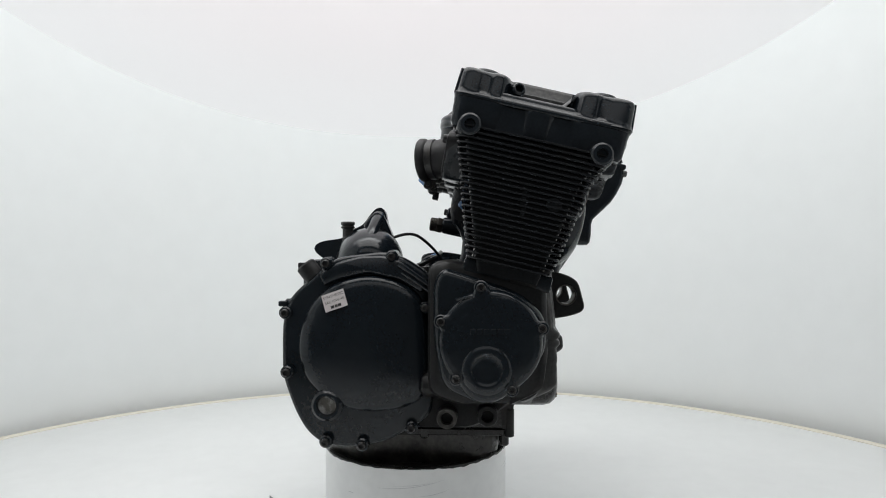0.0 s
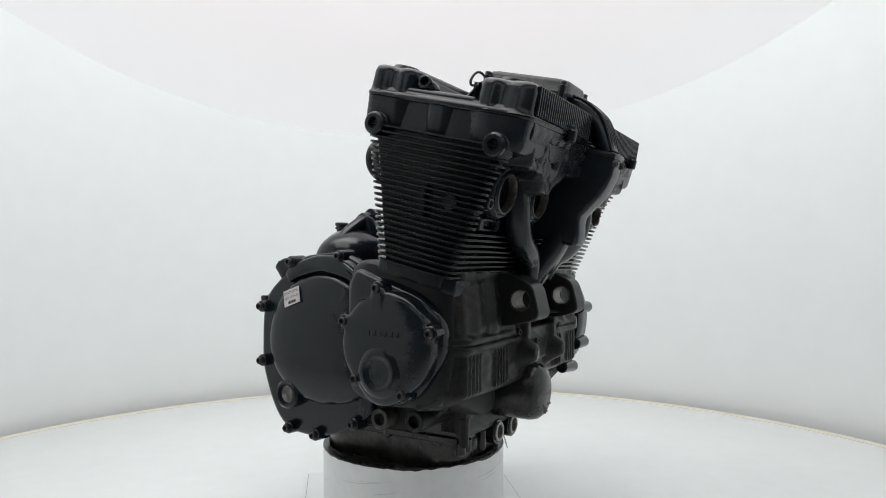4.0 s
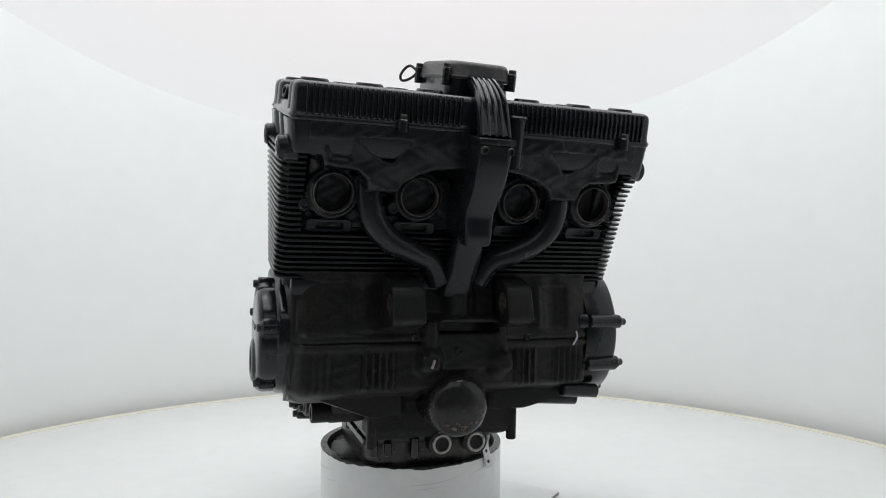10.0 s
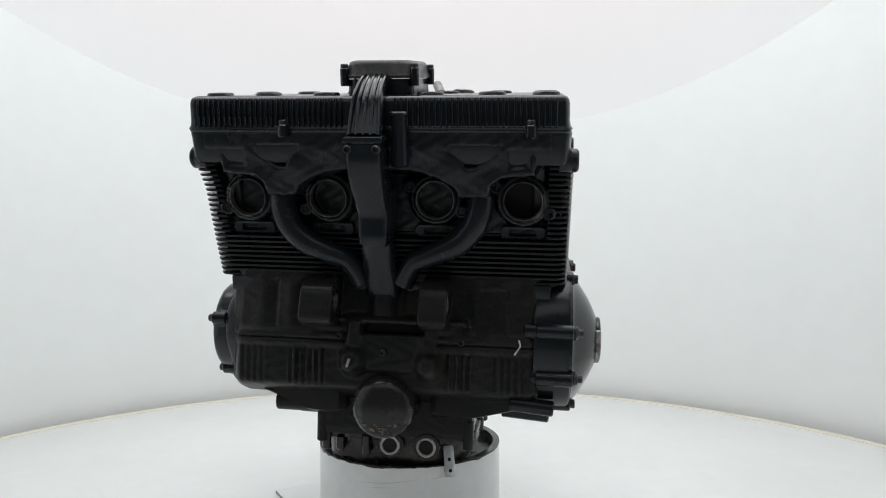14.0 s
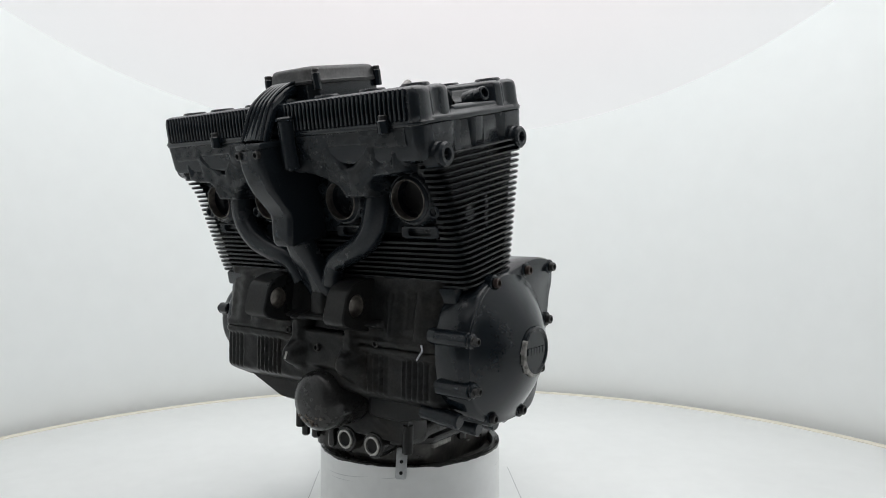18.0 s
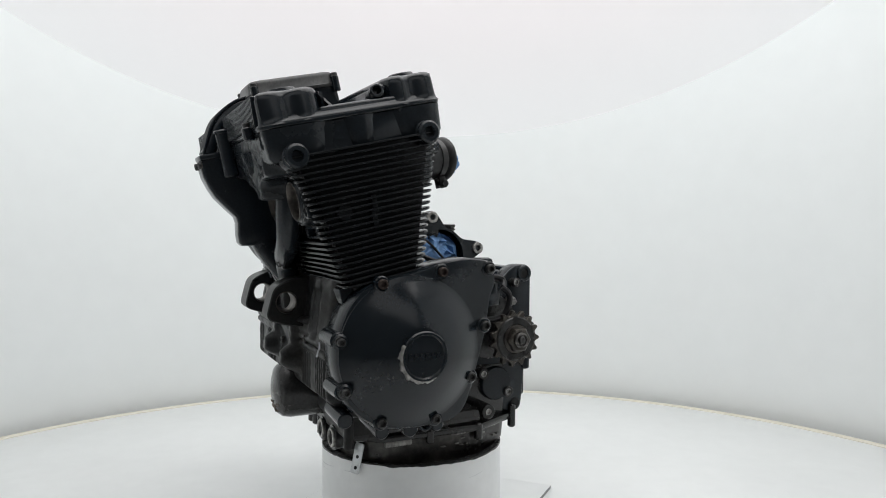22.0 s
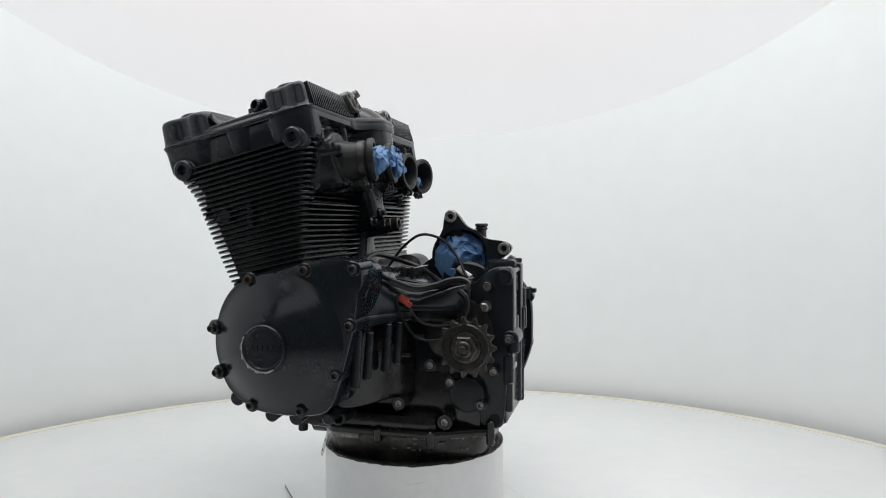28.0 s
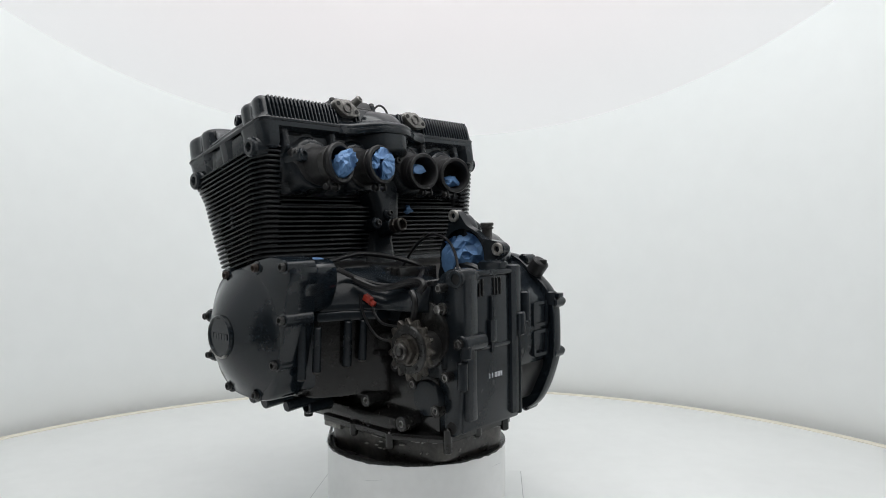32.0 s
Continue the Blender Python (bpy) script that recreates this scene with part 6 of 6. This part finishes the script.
def starter_mount(engine):
    cy, cz = 0.0555, 0.2490
    bm = bmesh.new()
    # plate with a round opening, two ears
    outer = []
    n = 160
    for k in range(n):
        a = 2 * math.pi * k / n
        p = Vector((cy + 0.041 * math.cos(a), cz + 0.041 * math.sin(a)))
        for ey, ez, er in ((0.042, 0.304, 0.0092), (0.1165, 0.2597, 0.0100), (0.02, 0.222, 0.01)):
            d = Vector((ey - cy, ez - cz))
            b = math.atan2(d.y, d.x)
            da = (a - b + math.pi) % (2 * math.pi) - math.pi
            reach = d.length + er
            w = math.exp(-(da / 0.27) ** 2)
            q = 0.041 + (reach - 0.041) * w
            if q > (p - Vector((cy, cz))).length:
                p = Vector((cy + q * math.cos(a), cz + q * math.sin(a)))
        outer.append(p)
    inner = circle(cy, cz, 0.0375, n)
    rings = [[bm.verts.new((x, p.x, p.y)) for p in o] for o, x in ((inner, -0.056), (outer, -0.056), (outer, -0.044), (inner, -0.044))]
    rings.append(rings[0])
    grid_faces(bm, rings, True, (False, False))
    st = part("starter_mount", bm, PAINT, engine)
    for y, z in ((0.042, 0.304), (0.1165, 0.2597)):
        bm = bmesh.new()
        pipe_ring(bm, (-0.054, y, z), (-0.0405, y, z), 0.0085, 0.004, 20, 0.0008)
        part("mount_bush", bm, ALU, st, "bare metal bush")
    # bell-shaped housing to the clutch side
    bm = bmesh.new()
    rings = []
    for x, r, dy in ((-0.05, 0.0400, 0.0), (-0.06, 0.0405, 0.003), (-0.09, 0.0420, 0.0065), (-0.105, 0.039, 0.0075), (-0.120, 0.033, 0.0085), (-0.132, 0.024, 0.009), (-0.136, 0.012, 0.0095)):
        rings.append([bm.verts.new((x, p.x, p.y)) for p in circle(cy - dy, cz - dy * 0.85, r, 40)])
    grid_faces(bm, rings, True, (False, True))
    loft(bm, "x", circle(cy - 0.003, cz - 0.0025, 0.0368, 40), [(-0.050, 0), (-0.10, 0.002), (-0.120, 0.012)], caps=(False, True))
    part("starter_bell", bm, SATIN, st)
    bm = bmesh.new()
    o = rounded([(0.042, 0.308), (0.05, 0.303), (0.060, 0.290), (0.056, 0.27), (0.02, 0.27), (0.034, 0.302)], 0.005)
    slab(bm, "x", o, -0.05, -0.075, 0.004)
    part("bell_gusset", bm, SATIN, st)
    bm = bmesh.new()
    sweep(bm, [(-0.060, 0.042, 0.301), (-0.080, 0.042, 0.292), (-0.105, 0.044, 0.276), (-0.115, 0.044, 0.262)], 0.0080, 12)
    part("bell_gusset", bm, SATIN, st)
    # vent pipe with a knurled rim
    bm = bmesh.new()
    loft(bm, "z", circle(-0.0656, 0.0809, 0.0068, 24), [(0.262, 0), (0.2850, 0), (0.2862, -0.0020), (0.2876, -0.0022), (0.2884, -0.0006), (0.2896, -0.0006), (0.2904, -0.0022), (0.2932, -0.0022), (0.2942, -0.0010)])
    part("vent_pipe", bm, BOLT, st, "stubby dark vent pipe")
    bm = bmesh.new()
    box(bm, -0.045, -0.025, 0.095, 0.135, 0.215, 0.246, 0.006)
    part("mount_foot", bm, PAINT, st)


def wiring(engine):
    runs = (
        ([(-0.03, -0.045, 0.235), (-0.035, -0.025, 0.262), (-0.04, 0.0, 0.279), (-0.042, 0.03, 0.272), (-0.035, 0.052, 0.25), (-0.02, 0.07, 0.222)], 0.0019),
        ([(0.12, -0.025, 0.248), (0.06, -0.032, 0.256), (0.0, -0.028, 0.248), (-0.02, 0.0, 0.236), (0.01, 0.03, 0.226), (0.05, 0.06, 0.2175), (0.056, 0.095, 0.222)], 0.0032),
        ([(0.115, -0.012, 0.240), (0.09, 0.0, 0.226), (0.075, 0.03, 0.218), (0.055, 0.065, 0.219), (0.03, 0.09, 0.224)], 0.0032),
        ([(0.088, 0.024, 0.192), (0.090, 0.031, 0.182), (0.089, 0.043, 0.1735), (0.087, 0.066, 0.1715), (0.085, 0.080, 0.174), (0.083, 0.088, 0.181)], 0.0017),
        ([(0.080, 0.084, 0.213), (0.083, 0.092, 0.206), (0.084, 0.0935, 0.195), (0.083, 0.087, 0.179), (0.080, 0.075, 0.173), (0.078, 0.063, 0.1715)], 0.0040),
        ([(0.095, 0.008, 0.208), (0.097, 0.012, 0.193), (0.094, 0.021, 0.1715), (0.090, 0.034, 0.1565), (0.084, 0.050, 0.1525), (0.075, 0.068, 0.156)], 0.0015),
        ([(0.100, 0.003, 0.226), (0.086, 0.028, 0.2155), (0.075, 0.05, 0.218), (0.068, 0.068, 0.224), (0.066, 0.083, 0.2255), (0.068, 0.093, 0.221), (0.074, 0.090, 0.2125)], 0.0042),
    )
    for pts, r in runs:
        bm = bmesh.new()
        sweep(bm, pts, r, 8, 8)
        part("cable", bm, WIRE, engine, "thin black cable")
    bm = bmesh.new()
    box(bm, -0.004, 0.004, -0.009, 0.003, -0.004, 0.004, 0.0012)
    box(bm, -0.003, 0.003, 0.001, 0.009, -0.005, 0.0015, 0.001)
    part("connector_plug", bm, RED, engine, "faded red wire connector", pose(0.088, 0.0185, 0.2005, -30, 8, 12))
    bm = bmesh.new()
    sweep(bm, [(-0.034, 0.055, 0.2335), (-0.031, 0.0635, 0.2270), (-0.028, 0.074, 0.2215)], 0.0042, 10)
    part("cable_boot", bm, LABEL, engine, "pale grey cable boot")
    bm = bmesh.new()
    sweep(bm, [(0.139, -0.1765, 0.168), (0.1405, -0.1770, 0.162), (0.1385, -0.1780, 0.158), (0.1345, -0.1780, 0.152)], 0.0010, 6)
    part("paint_tick", bm, CHALK, engine, "pale paint tick mark")


def wad(name, c, r, squash, seed, label, relief_x=0.0):
    """A crumpled ball of thin paper: uneven flat facets that meet in straight sharp folds; relief_x adds folds along x for a flat wad."""
    rnd = np.random.default_rng(seed)
    bm = bmesh.new()
    bmesh.ops.create_icosphere(bm, subdivisions=4 if r > 0.018 else 3, radius=1)
    loose = [v for v in bm.verts if rnd.random() < (0.50 if relief_x else 0.56)]
    bmesh.ops.dissolve_verts(bm, verts=loose)
    bmesh.ops.triangulate(bm, faces=bm.faces[:])
    up, down = [rnd.normal(size=(n, 3)) for n in (14, 18)]
    for v in bm.verts:
        d = v.co.normalized()
        q = np.array(d)
        h = 0.30 * ((up @ q).max() - (down @ q).max()) + rnd.uniform(-0.30, 0.16)
        h = max(-0.42, min(0.26, h))
        p = Vector([a * b for a, b in zip(d, squash)]) * r * (1.02 + (0.16 if relief_x else 0.66) * h)
        if relief_x and d.x > 0:
            p.x += relief_x * (h * 2.0 + 0.25)
        v.co = Vector(c) + p
    bmesh.ops.recalc_face_normals(bm, faces=bm.faces[:])
    return tagged(new(name, mesh_of(bm, name, BLUE, 8)), label, "paper wad", "blue paper wads stuffed in the engine")


def build_engine():
    e = tagged(new("motorcycle_engine"), "black four-cylinder motorcycle engine with cooling fins on a white pedestal", "engine")
    e.matrix_basis = EMAT
    cylinders(e), head(e), valve_cover(e), breather_box(e), front_ducts(e), intakes(e)
    crankcase(e), oil_filter(e), sump(e), clutch_cover(e), sticker(e), pickup_cover(e), alternator_cover(e)
    gearbox(e), starter_mount(e), wiring(e)
    return e


studio()
glow_roof()
studio_table()
BOARD_OB = turning_board()
PEDESTAL_OB = pedestal()
ENGINE = build_engine()


def in_head(x, y, z):
    return HEAD @ Vector((x, y, z))


WADS = [wad("paper_wad", in_head(0.1000, 0.107, 0.1500), 0.0205, (0.92, 0.80, 0.96), 3, "crumpled blue paper wad stuffed in an intake boot"),
        wad("paper_wad", in_head(0.0332, 0.101, 0.1535), 0.0200, (0.95, 0.62, 1.0), 5, "crumpled blue paper wad stuffed in an intake boot"),
        wad("paper_wad", in_head(-0.050, 0.084, 0.157), 0.013, (1.3, 0.7, 0.7), 7, "scrap of blue paper deep in an intake boot"),
        wad("paper_wad", in_head(-0.116, 0.084, 0.141), 0.013, (1.3, 0.7, 0.7), 9, "scrap of blue paper deep in an intake boot"),
        wad("paper_wad", (-0.0545, 0.0555, 0.2465), 0.0365, (0.15, 1.0, 1.0), 11, "large crumpled blue paper wad in the starter opening", 0.014),
        wad("paper_wad", in_head(-0.061, 0.040, 0.109), 0.009, (1.0, 0.7, 0.7), 13, "small blue paper scrap stuck behind the cylinders"),
        wad("paper_wad", (0.14, -0.018, 0.2515), 0.008, (1.4, 0.8, 0.5), 15, "small blue paper scrap on the cover")]


def motions():
    times = [float(t) for t in range(33)]
    for thing, base in [(BOARD_OB, BOARD_TURN), (PEDESTAL_OB, Matrix()), (ENGINE, EMAT)] + [(w, EMAT) for w in WADS]:
        walk(thing, [(t, Matrix.Rotation(radians(turn(t)), 4, "Z") @ base) for t in times])


motions()
